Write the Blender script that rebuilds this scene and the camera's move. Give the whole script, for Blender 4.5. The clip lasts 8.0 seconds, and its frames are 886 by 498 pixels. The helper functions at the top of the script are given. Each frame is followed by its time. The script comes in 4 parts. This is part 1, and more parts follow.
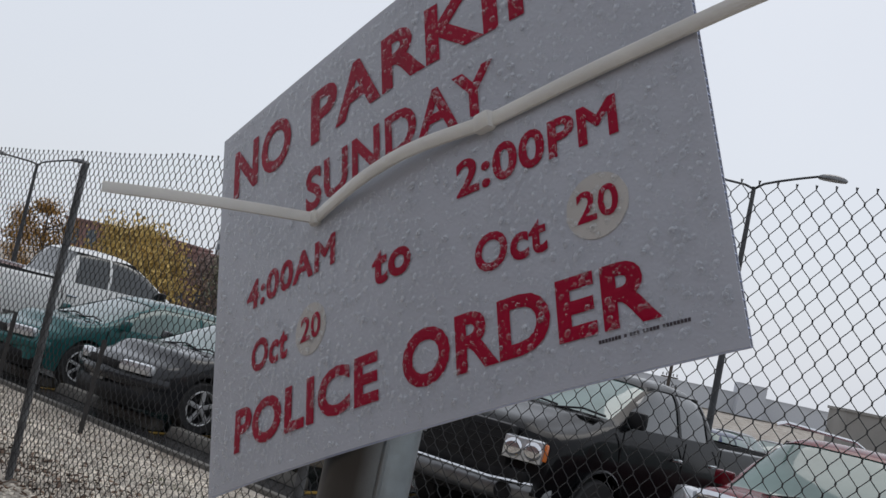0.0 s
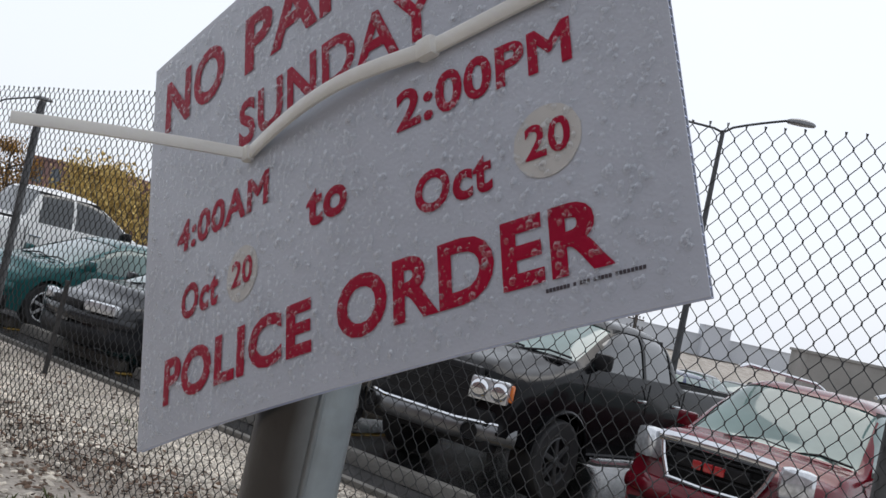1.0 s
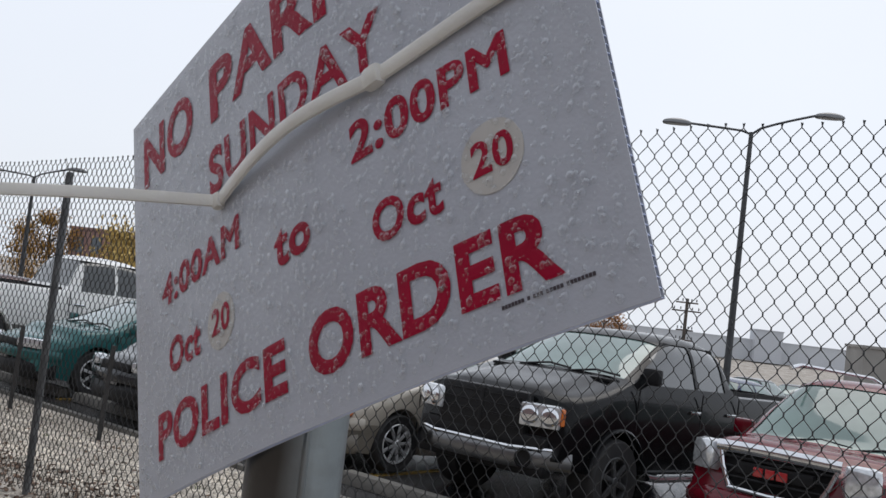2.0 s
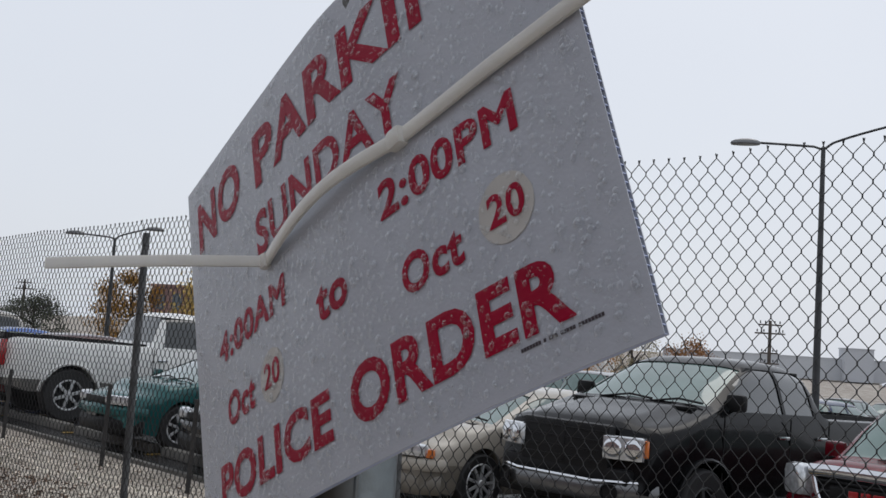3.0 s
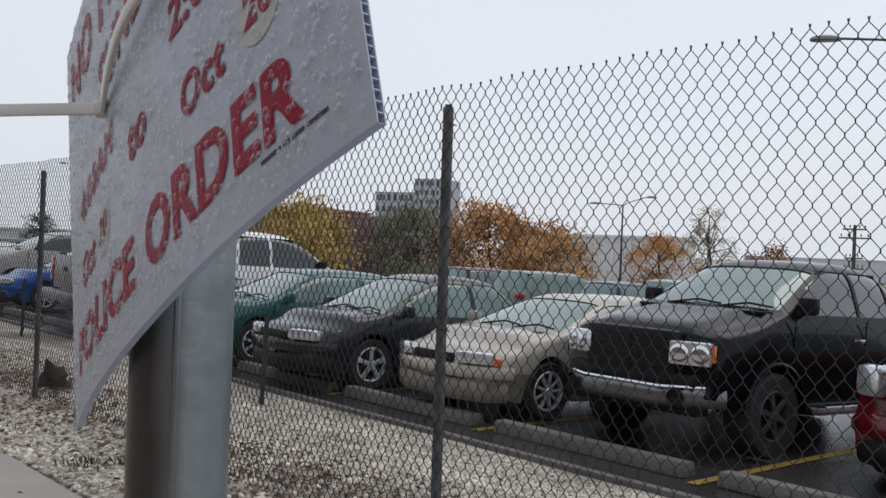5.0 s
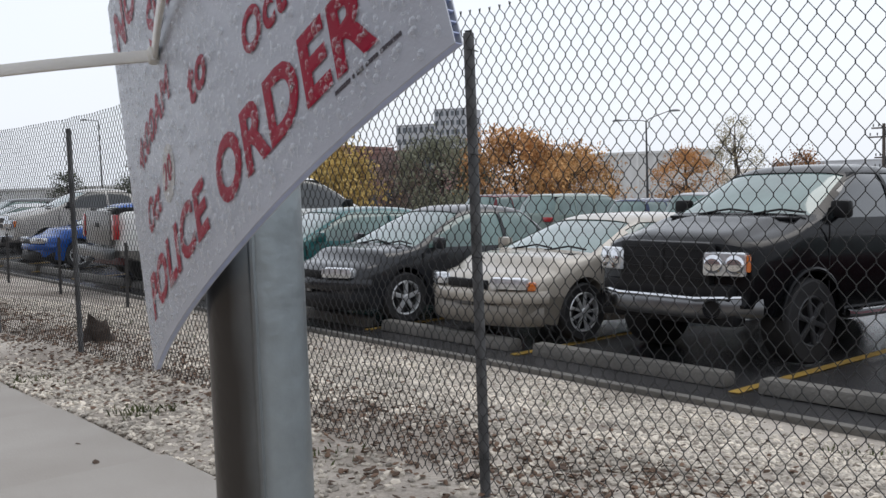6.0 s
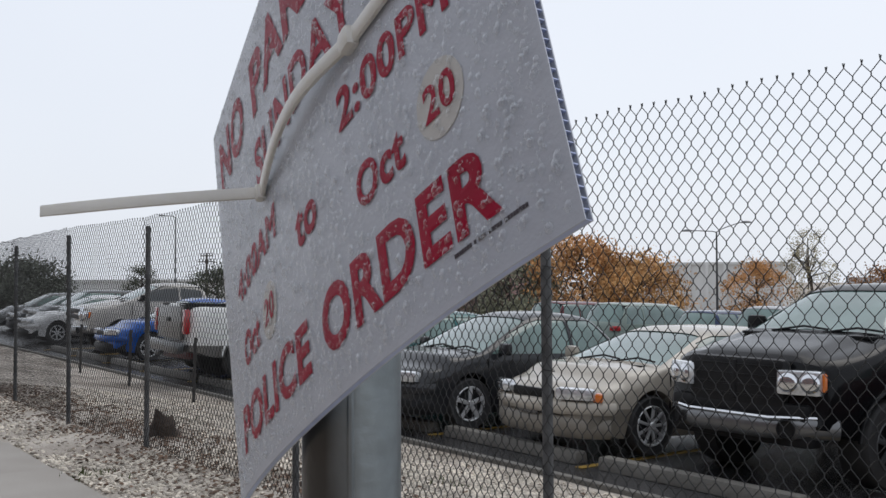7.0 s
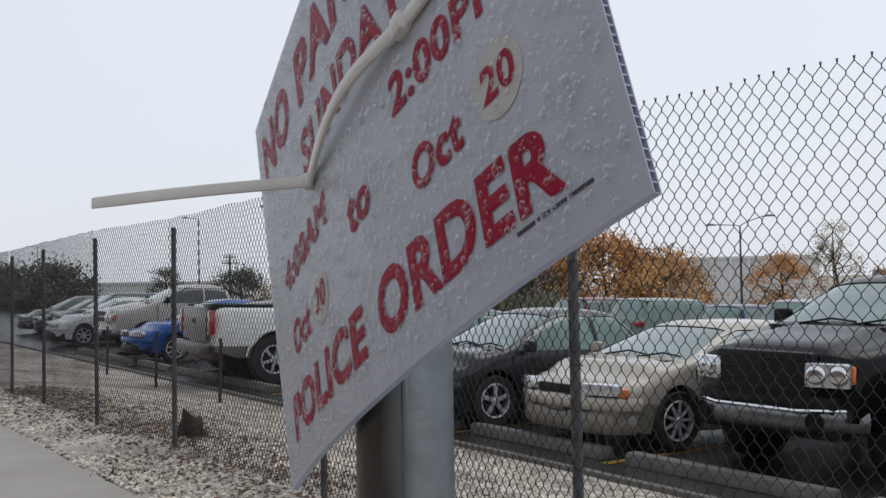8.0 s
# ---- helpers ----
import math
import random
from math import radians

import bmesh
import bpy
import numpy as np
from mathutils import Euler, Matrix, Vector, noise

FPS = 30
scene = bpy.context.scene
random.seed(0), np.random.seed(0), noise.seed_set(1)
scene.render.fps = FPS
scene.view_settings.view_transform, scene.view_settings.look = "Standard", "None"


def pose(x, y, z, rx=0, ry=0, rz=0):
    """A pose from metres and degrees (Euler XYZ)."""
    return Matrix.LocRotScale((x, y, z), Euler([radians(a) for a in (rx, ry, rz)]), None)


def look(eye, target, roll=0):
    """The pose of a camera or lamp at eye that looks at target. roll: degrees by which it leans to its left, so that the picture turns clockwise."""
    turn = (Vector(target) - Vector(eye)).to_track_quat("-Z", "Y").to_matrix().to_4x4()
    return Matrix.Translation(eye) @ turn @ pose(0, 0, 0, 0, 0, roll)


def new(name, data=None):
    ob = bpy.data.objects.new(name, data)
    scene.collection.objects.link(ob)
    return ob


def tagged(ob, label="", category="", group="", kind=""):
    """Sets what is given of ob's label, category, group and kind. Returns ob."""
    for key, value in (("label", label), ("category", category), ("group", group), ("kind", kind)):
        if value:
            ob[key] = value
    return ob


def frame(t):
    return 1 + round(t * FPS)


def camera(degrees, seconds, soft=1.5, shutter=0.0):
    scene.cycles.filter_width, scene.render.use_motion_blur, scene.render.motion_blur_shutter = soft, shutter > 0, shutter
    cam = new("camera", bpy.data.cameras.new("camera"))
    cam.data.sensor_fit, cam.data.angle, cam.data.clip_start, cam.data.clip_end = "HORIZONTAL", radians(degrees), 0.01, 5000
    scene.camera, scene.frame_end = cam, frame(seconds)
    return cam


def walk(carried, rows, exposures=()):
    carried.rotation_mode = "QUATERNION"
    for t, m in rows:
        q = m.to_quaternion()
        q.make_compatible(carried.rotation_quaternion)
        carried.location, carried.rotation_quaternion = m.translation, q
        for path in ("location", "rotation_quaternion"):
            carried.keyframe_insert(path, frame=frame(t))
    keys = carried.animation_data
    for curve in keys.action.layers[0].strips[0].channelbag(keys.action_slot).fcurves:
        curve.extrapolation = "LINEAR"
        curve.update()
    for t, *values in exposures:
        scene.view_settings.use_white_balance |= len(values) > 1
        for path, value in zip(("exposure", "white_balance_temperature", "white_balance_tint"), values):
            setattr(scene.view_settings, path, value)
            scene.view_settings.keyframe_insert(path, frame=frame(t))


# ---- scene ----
cam = camera(47.5, 8.0)
PATH = [
    (0, (0.247, 0.232, 1.339), (-0.038, 2.205, 1.495), 12.1),
    (0.5, (0.243, 0.254, 1.337), (-0.046, 2.232, 1.408), 12.4),
    (1, (0.257, 0.283, 1.345), (0.054, 2.271, 1.401), 12.3),
    (1.5, (0.289, 0.295, 1.344), (0.11, 2.286, 1.417), 8.7),
    (1.7, (0.288, 0.301, 1.346), (0.041, 2.284, 1.443), 8.4),
    (2.8, (0.334, 0.265, 1.353), (-0.023, 2.229, 1.475), 2.9),
    (3, (0.326, 0.269, 1.355), (-0.111, 2.213, 1.522), 3.6),
    (3.5, (0.394, 0.314, 1.353), (-0.148, 2.23, 1.538), 1.5),
    (4, (0.454, 0.345, 1.347), (-0.12, 2.253, 1.516), -0.3),
    (4.5, (0.442, 0.364, 1.329), (-0.163, 2.269, 1.395), 2.4),
    (4.7, (0.452, 0.372, 1.324), (-0.136, 2.283, 1.357), 2.7),
    (5.8, (0.449, 0.36, 1.314), (-0.138, 2.267, 1.185), -0.8),
    (6, (0.434, 0.355, 1.314), (-0.192, 2.248, 1.166), -2.0),
    (6.5, (0.405, 0.339, 1.334), (-0.321, 2.202, 1.355), -1.2),
    (7, (0.412, 0.354, 1.34), (-0.334, 2.208, 1.399), -0.2),
    (7.5, (0.419, 0.367, 1.339), (-0.303, 2.23, 1.411), 0.7),
    (8, (0.397, 0.345, 1.332), (-0.389, 2.183, 1.388), -1.0),
]
walk(cam, [(t, look(eye, target, roll)) for t, eye, target, roll in PATH],
     exposures=[(0, -0.15), (0.5, 0.05), (1, 0.22), (1.7, 0.14), (2.8, -0.08), (3.5, -0.22), (4.5, -0.22), (4.7, -0.18), (5.8, 0.22), (6.0, 0.24), (6.5, 0.15), (7.2, 0.03), (8, -0.03)])

# ---- light ----
world = bpy.data.worlds.new("overcast")
scene.world = world
world.use_nodes = True
wn, wl = world.node_tree.nodes, world.node_tree.links
sky = wn.new("ShaderNodeTexSky")
sky.sky_type, sky.sun_disc = "NISHITA", False
sky.sun_elevation, sky.sun_rotation = radians(62), radians(20)
sky.air_density, sky.dust_density = 1.0, 4.0
cloud = wn.new("ShaderNodeMixRGB")
cloud.inputs[0].default_value = 0.86
veil = wn.new("ShaderNodeTexNoise")              # soft, even cloud cover over the whole dome
veil.inputs["Scale"].default_value, veil.inputs["Detail"].default_value = 1.6, 4
wtc = wn.new("ShaderNodeTexCoord")
wl.new(wtc.outputs["Generated"], veil.inputs["Vector"])
grey = wn.new("ShaderNodeMixRGB")
grey.inputs[1].default_value, grey.inputs[2].default_value = (6.35, 6.7, 7.4, 1), (7.3, 7.65, 8.25, 1)
wl.new(veil.outputs["Fac"], grey.inputs[0])
wl.new(grey.outputs[0], cloud.inputs[2])
wl.new(sky.outputs[0], cloud.inputs[1])
wl.new(cloud.outputs[0], wn["Background"].inputs[0])
wn["Background"].inputs[1].default_value = 0.124
sun_data = bpy.data.lights.new("sun", "SUN")
sun_data.energy, sun_data.angle, sun_data.color = 0.55, radians(40), (1, 0.97, 0.93)
sun = new("sun", sun_data)
sun.matrix_world = look((0, 0, 30), (-5, -14, 0))

# ---- materials ----


def mat(name, col, rough=0.6, metal=0.0, var=0.12, scale=8.0, bump=0.0, bscale=60.0, coat=0.0, rand=0.0, fine=0.0, col2=None):
    """A surface with large stains (col to col2, at scale), fine grain and relief, and a shift from piece to piece."""
    m = bpy.data.materials.new(name)
    m.use_nodes = True
    n, l = m.node_tree.nodes, m.node_tree.links
    b = n["Principled BSDF"]
    b.inputs["Roughness"].default_value, b.inputs["Metallic"].default_value = rough, metal
    b.inputs["Coat Weight"].default_value = coat
    b.inputs["Coat Roughness"].default_value = 0.04
    tc = n.new("ShaderNodeTexCoord")
    big = n.new("ShaderNodeTexNoise")
    big.inputs["Scale"].default_value, big.inputs["Detail"].default_value = scale, 6
    l.new(tc.outputs["Object"], big.inputs["Vector"])
    ramp = n.new("ShaderNodeValToRGB")
    ramp.color_ramp.elements[0].position, ramp.color_ramp.elements[1].position = 0.32, 0.68
    c2 = col2 or tuple(min(1, c * (1 + var)) for c in col)
    c1 = col if col2 else tuple(c * (1 - var) for c in col)
    ramp.color_ramp.elements[0].color, ramp.color_ramp.elements[1].color = (*c1, 1), (*c2, 1)
    l.new(big.outputs["Fac"], ramp.inputs[0])
    out = ramp.outputs[0]
    if fine or rand:
        hsv = n.new("ShaderNodeHueSaturation")
        l.new(out, hsv.inputs["Color"])
        val = n.new("ShaderNodeMath")
        val.operation, val.inputs[1].default_value, val.inputs[2].default_value = "MULTIPLY_ADD", 0.0, 1.0
        if fine:
            small = n.new("ShaderNodeTexNoise")
            small.inputs["Scale"].default_value, small.inputs["Detail"].default_value = bscale * 2, 4
            l.new(tc.outputs["Object"], small.inputs["Vector"])
            val.inputs[1].default_value, val.inputs[2].default_value = fine * 2, 1 - fine
            l.new(small.outputs["Fac"], val.inputs[0])
        else:
            geo = n.new("ShaderNodeNewGeometry")
            val.inputs[1].default_value, val.inputs[2].default_value = rand * 2, 1 - rand
            l.new(geo.outputs["Random Per Island"], val.inputs[0])
        l.new(val.outputs[0], hsv.inputs["Value"])
        out = hsv.outputs[0]
    l.new(out, b.inputs["Base Color"])
    if bump:
        rel = n.new("ShaderNodeTexNoise")
        rel.inputs["Scale"].default_value, rel.inputs["Detail"].default_value = bscale, 5
        l.new(tc.outputs["Object"], rel.inputs["Vector"])
        bp = n.new("ShaderNodeBump")
        bp.inputs["Strength"].default_value, bp.inputs["Distance"].default_value = bump, 0.6 / bscale
        l.new(rel.outputs["Fac"], bp.inputs["Height"])
        l.new(bp.outputs[0], b.inputs["Normal"])
    return m


def clear(name, tint, rough=0.0, ior=1.33):
    m = bpy.data.materials.new(name)
    m.use_nodes = True
    b = m.node_tree.nodes["Principled BSDF"]
    b.inputs["Base Color"].default_value = (*tint, 1)
    b.inputs["Transmission Weight"].default_value, b.inputs["IOR"].default_value, b.inputs["Roughness"].default_value = 1, ior, rough
    return m


M_PLASTIC = mat("sign_plastic", (0.425, 0.45, 0.505), 0.36, var=0.03, scale=14, bump=0.12, bscale=420, fine=0.02)
M_EDGE = mat("sign_edge", (0.40, 0.46, 0.66), 0.4, var=0.1, scale=60)
M_FLUTE = mat("flute_shade", (0.26, 0.30, 0.44), 0.6, var=0.2, scale=40)
M_RED = mat("red_ink", (0.30, 0.003, 0.027), 0.45, var=0.10, scale=30, fine=0.05, bscale=200)
M_RED.node_tree.nodes["Principled BSDF"].inputs["Specular IOR Level"].default_value = 0.13
M_INK = mat("black_ink", (0.05, 0.04, 0.05), 0.5)
M_STICK = mat("cream_sticker", (0.47, 0.455, 0.43), 0.45, var=0.06, scale=40)
M_NYLON = mat("nylon", (0.62, 0.61, 0.57), 0.35, var=0.06, scale=25, bump=0.1, bscale=200)
M_NYLON.node_tree.nodes["Principled BSDF"].inputs["Subsurface Weight"].default_value = 0.25
M_NYLON.node_tree.nodes["Principled BSDF"].inputs["Subsurface Radius"].default_value = (0.004, 0.004, 0.003)
M_WATER = bpy.data.materials.new("rain_water")
M_WATER.use_nodes = True
_n, _l = M_WATER.node_tree.nodes, M_WATER.node_tree.links
_n.remove(_n["Principled BSDF"])
_fr, _gl, _tr, _df, _mx, _m2, _ma = (_n.new("ShaderNode" + k) for k in ("LayerWeight", "BsdfGlossy", "BsdfTransparent", "BsdfTranslucent", "MixShader", "MixShader", "Math"))
_fr.inputs["Blend"].default_value, _gl.inputs["Roughness"].default_value, _tr.inputs["Color"].default_value = 0.30, 0.06, (0.97, 0.975, 0.98, 1)
_df.inputs["Color"].default_value = (0.85, 0.87, 0.9, 1)
_m2.inputs[0].default_value = 0.07          # light that the bead gathers
_ma.operation, _ma.inputs[1].default_value, _ma.inputs[2].default_value = "MULTIPLY_ADD", 0.36, 0.06
_l.new(_fr.outputs["Facing"], _ma.inputs[0])
_l.new(_ma.outputs[0], _mx.inputs[0])
_l.new(_tr.outputs[0], _m2.inputs[1])
_l.new(_df.outputs[0], _m2.inputs[2])
_l.new(_m2.outputs[0], _mx.inputs[1])
_l.new(_gl.outputs[0], _mx.inputs[2])
_l.new(_mx.outputs[0], _n["Material Output"].inputs[0])
M_GALV = mat("galvanised_pole", (0.30, 0.34, 0.36), 0.36, 0.75, var=0.22, scale=9, bump=0.10, bscale=70, fine=0.10)
# one flank of the pole is darker, with a ragged edge
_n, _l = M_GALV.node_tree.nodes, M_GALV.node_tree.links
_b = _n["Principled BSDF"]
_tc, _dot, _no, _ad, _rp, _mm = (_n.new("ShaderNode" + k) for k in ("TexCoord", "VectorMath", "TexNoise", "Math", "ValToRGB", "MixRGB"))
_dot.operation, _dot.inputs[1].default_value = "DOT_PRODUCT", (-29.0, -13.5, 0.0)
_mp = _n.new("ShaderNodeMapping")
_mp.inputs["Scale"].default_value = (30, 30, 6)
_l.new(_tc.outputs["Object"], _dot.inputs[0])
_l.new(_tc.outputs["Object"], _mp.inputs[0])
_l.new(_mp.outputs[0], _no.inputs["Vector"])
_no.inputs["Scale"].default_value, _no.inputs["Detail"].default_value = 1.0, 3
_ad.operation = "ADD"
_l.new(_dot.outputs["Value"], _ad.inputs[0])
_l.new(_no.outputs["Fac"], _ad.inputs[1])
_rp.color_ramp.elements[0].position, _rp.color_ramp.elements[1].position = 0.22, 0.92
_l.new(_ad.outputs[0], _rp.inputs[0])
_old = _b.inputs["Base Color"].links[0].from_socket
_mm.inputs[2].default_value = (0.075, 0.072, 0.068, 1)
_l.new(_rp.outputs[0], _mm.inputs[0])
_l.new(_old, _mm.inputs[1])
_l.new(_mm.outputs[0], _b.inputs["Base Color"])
M_WIRE = mat("fence_wire", (0.035, 0.036, 0.037), 0.55, 0.3, var=0.35, scale=5)
M_POST = mat("fence_post", (0.10, 0.103, 0.106), 0.55, 0.3, var=0.4, scale=9, bump=0.25, bscale=60, fine=0.2)
M_STAKE = mat("dark_stake", (0.035, 0.033, 0.032), 0.7, var=0.3, scale=9, bump=0.3, bscale=40)
M_GRAVEL = mat("gravel_bed", (0.17, 0.14, 0.112), 0.85, var=0.3, scale=0.9, bump=1.0, bscale=26, fine=0.35, col2=(0.50, 0.455, 0.40))
M_STONE = mat("gravel_stone", (0.47, 0.425, 0.36), 0.75, var=0.3, scale=1.2, rand=0.5)
M_DIRT = mat("leaf_litter", (0.115, 0.072, 0.048), 0.9, var=0.3, scale=5, rand=0.45)
M_ASPH = mat("wet_asphalt", (0.030, 0.030, 0.032), 0.22, var=0.3, scale=0.5, bump=0.35, bscale=45, fine=0.12, col2=(0.055, 0.054, 0.055))
M_WALK = mat("concrete_walk", (0.26, 0.235, 0.205), 0.62, var=0.10, scale=1.3, bump=0.25, bscale=90, fine=0.10, col2=(0.32, 0.295, 0.265))
M_STOP = mat("wheel_stop_concrete", (0.10, 0.095, 0.085), 0.7, var=0.3, scale=3, bump=0.6, bscale=30, fine=0.2, col2=(0.145, 0.137, 0.122))
M_YELLOW = mat("road_paint_yellow", (0.30, 0.19, 0.035), 0.5, var=0.25, scale=6, fine=0.2)
M_RUBBER = mat("tyre_rubber", (0.018, 0.018, 0.019), 0.7, var=0.2, scale=10)
M_RIM = mat("alloy_rim", (0.62, 0.63, 0.64), 0.3, 0.45, var=0.06)
M_CHROME = mat("chrome", (0.68, 0.69, 0.71), 0.12, 1.0, var=0.04)
M_DULL = mat("brushed_bumper", (0.17, 0.172, 0.175), 0.28, 0.8, var=0.08)
M_TRIM = mat("black_trim", (0.014, 0.014, 0.015), 0.45, var=0.2)
M_TRIM.node_tree.nodes["Principled BSDF"].inputs["Specular IOR Level"].default_value = 0.16
M_LAMP = mat("headlamp_lens", (0.62, 0.64, 0.66), 0.08, 0.55, var=0.25, scale=22, coat=1.0)
M_AMBER = mat("amber_lens", (0.65, 0.16, 0.02), 0.12, var=0.1, coat=1.0)
M_TAIL = mat("red_lens", (0.36, 0.015, 0.018), 0.12, var=0.1, coat=1.0)
# opaque panes: green tint, with some sky reflection put into the base colour
M_GLASS = mat("sky_tinted_car_glass", (0.115, 0.18, 0.165), 0.05, var=0.3, scale=1.1, coat=0.7)
M_GLASS_D = mat("dark_car_glass", (0.022, 0.027, 0.028), 0.03, var=0.15, scale=1.5, coat=1.0)
M_BARK = mat("bark", (0.07, 0.055, 0.045), 0.9, var=0.3, scale=3, bump=0.6, bscale=12)
M_STEEL = mat("lamp_steel", (0.06, 0.062, 0.065), 0.5, 0.3, var=0.2)
M_WOOD = mat("pole_wood", (0.085, 0.07, 0.06), 0.85, var=0.3, scale=4)
M_STUMP = mat("old_wood", (0.06, 0.042, 0.032), 0.9, var=0.35, scale=9, bump=0.8, bscale=25)
M_GRASS = mat("weed_green", (0.07, 0.085, 0.025), 0.8, var=0.3, scale=4, rand=0.4)


def paint(name, col, metal=0.0, rough=0.16, gloss=0.28):
    m = mat(name, col, rough, metal, var=0.08, scale=2.5, coat=gloss * 0.8)
    m.node_tree.nodes["Principled BSDF"].inputs["Specular IOR Level"].default_value = gloss
    return m


# ---- mesh helpers ----


def link(name, bm, m, parent=None, label="", smooth=40):
    me = bpy.data.meshes.new(name)
    if smooth:
        for f in bm.faces:
            f.smooth = True
    bm.to_mesh(me)
    bm.free()
    if smooth:
        me.set_sharp_from_angle(angle=radians(smooth))
    me.materials.append(m)
    ob = new(name, me)
    if parent:
        ob.parent = parent
    if label:
        ob["label"] = label
    return ob


def part(name, bm, m, parent, label="", smooth=40):
    return link(name, bm, m, parent, label, smooth)


def raw(name, verts, faces, m, parent=None, smooth=False):
    me = bpy.data.meshes.new(name)
    me.from_pydata(verts, [], faces)
    if smooth:
        me.shade_smooth()
    me.materials.append(m)
    ob = new(name, me)
    if parent:
        ob.parent = parent
    return ob


def thing(name, m, label, category, group="", kind=""):
    ob = new(name)
    ob.matrix_basis = m
    ob.empty_display_size = 0.2
    return tagged(ob, label, category, group, kind)


def box(bm, c, s, bevel=0.0, rot=None):
    r = bmesh.ops.create_cube(bm, size=1)
    vs = r["verts"]
    bmesh.ops.scale(bm, vec=s, verts=vs)
    if bevel:
        es = list({e for v in vs for e in v.link_edges})
        res = bmesh.ops.bevel(bm, geom=es, offset=bevel, segments=2, affect="EDGES", profile=0.6)
        vs = list({v for f in res["faces"] for v in f.verts} | {v for v in vs if v.is_valid})
    if rot:
        bmesh.ops.rotate(bm, verts=vs, cent=(0, 0, 0), matrix=rot.to_matrix())
    bmesh.ops.translate(bm, vec=c, verts=vs)
    return bm


def boxes(*items):
    bm = bmesh.new()
    for it in items:
        box(bm, *it)
    return bm


def tube(bm, pts, radii, n=10, flat=(1, 1)):
    """A closed tube along pts. flat: the section's stretch across and up."""
    rings = []
    up = Vector((0, 0, 1))
    for i, p in enumerate(pts):
        p = Vector(p)
        d = (Vector(pts[min(i + 1, len(pts) - 1)]) - Vector(pts[max(i - 1, 0)])).normalized()
        a = d.cross(up)
        a = a.normalized() if a.length > 1e-3 else Vector((1, 0, 0))
        b = d.cross(a).normalized()
        r = radii[i] if hasattr(radii, "__len__") else radii
        rings.append([bm.verts.new(p + a * math.cos(k * math.tau / n) * r * flat[0] + b * math.sin(k * math.tau / n) * r * flat[1]) for k in range(n)])
    for r0, r1 in zip(rings, rings[1:]):
        for k in range(n):
            bm.faces.new((r0[k], r0[(k + 1) % n], r1[(k + 1) % n], r1[k]))
    bm.faces.new(rings[0][::-1])
    bm.faces.new(rings[-1])
    return bm


def lathe(bm, prof, n=28, c=(0, 0, 0)):
    """Turns (radius, x) round the x axis."""
    rings = [[bm.verts.new((c[0] + x, c[1] + r * math.cos(k * math.tau / n), c[2] + r * math.sin(k * math.tau / n))) for k in range(n)] for r, x in prof]
    for r0, r1 in zip(rings, rings[1:]):
        for k in range(n):
            bm.faces.new((r0[k], r0[(k + 1) % n], r1[(k + 1) % n], r1[k]))
    return bm


def panel(p00, p10, p11, p01, bulge, n=8, thick=0.012):
    """A bowed pane between four corners, with thickness."""
    p00, p10, p11, p01 = map(Vector, (p00, p10, p11, p01))
    nor = (p10 - p00).cross(p01 - p00).normalized()
    bm = bmesh.new()
    g = []
    for j in range(n + 1):
        row = []
        for i in range(n + 1):
            s, t = i / n, j / n
            p = (p00 * (1 - s) + p10 * s) * (1 - t) + (p01 * (1 - s) + p11 * s) * t
            row.append(bm.verts.new(p + nor * bulge * (1 - (2 * s - 1) ** 2) * (1 - 0.5 * (2 * t - 1) ** 2)))
        g.append(row)
    for j in range(n):
        for i in range(n):
            bm.faces.new((g[j][i], g[j][i + 1], g[j + 1][i + 1], g[j + 1][i]))
    bmesh.ops.solidify(bm, geom=bm.faces[:], thickness=thick)
    return bm


# ---- the plan: a runs along the fence, b from it into the car park ----
ORIGIN, ALONG, INTO = Vector((-0.67, 4.13)), Vector((-0.84, 0.5426)), Vector((0.5426, 0.84))
LOT = -0.55


def plan(a, b, z=0.0):
    p = ORIGIN + ALONG * a + INTO * b
    return Vector((p.x, p.y, z))


def to_plan(x, y):
    d = Vector((x, y)) - ORIGIN
    return d.dot(ALONG), d.dot(INTO)


def ramp(v, lo, hi):
    v = min(1, max(0, (v - lo) / (hi - lo)))
    return v * v * (3 - 2 * v)


EDGE_B = 3.85


def lot_z(b):
    """The car park falls gently away from the fence."""
    return LOT - 0.038 * min(80, max(0, b - 6.0))


def height(a, b):
    """The ground: level at the pavement, falling behind the fence to the car park."""
    top = 0.03 - 0.012 * min(20, max(-6, a))
    h = top * (1 - ramp(b, 0.4, 3.7)) + LOT * ramp(b, 0.4, 3.7)
    if b < EDGE_B:
        k = 1 - 0.8 * ramp(b, 3.2, 3.8) if b > 0 else ramp(b, -1.25, -0.9)
        h += k * (0.035 * noise.noise((a * 0.9, b * 0.9, 3)) + 0.02 * noise.noise((a * 3, b * 3, 7)))
    return h

# ---- ground ----


def sheet(name, avals, bvals, zfun, m, label, category, kind="structure"):
    verts = [plan(a, b, zfun(a, b)) for b in bvals for a in avals]
    w = len(avals)
    faces = [(j * w + i + 1, j * w + i, (j + 1) * w + i, (j + 1) * w + i + 1) for j in range(len(bvals) - 1) for i in range(w - 1)]
    return tagged(raw(name, verts, faces, m, smooth=True), label, category, kind=kind)


def spread(*spans):
    out = []
    for lo, hi, step in spans:
        k = max(1, round((hi - lo) / step))
        out += [lo + (hi - lo) * i / k for i in range(k)]
    return out + [spans[-1][1]]


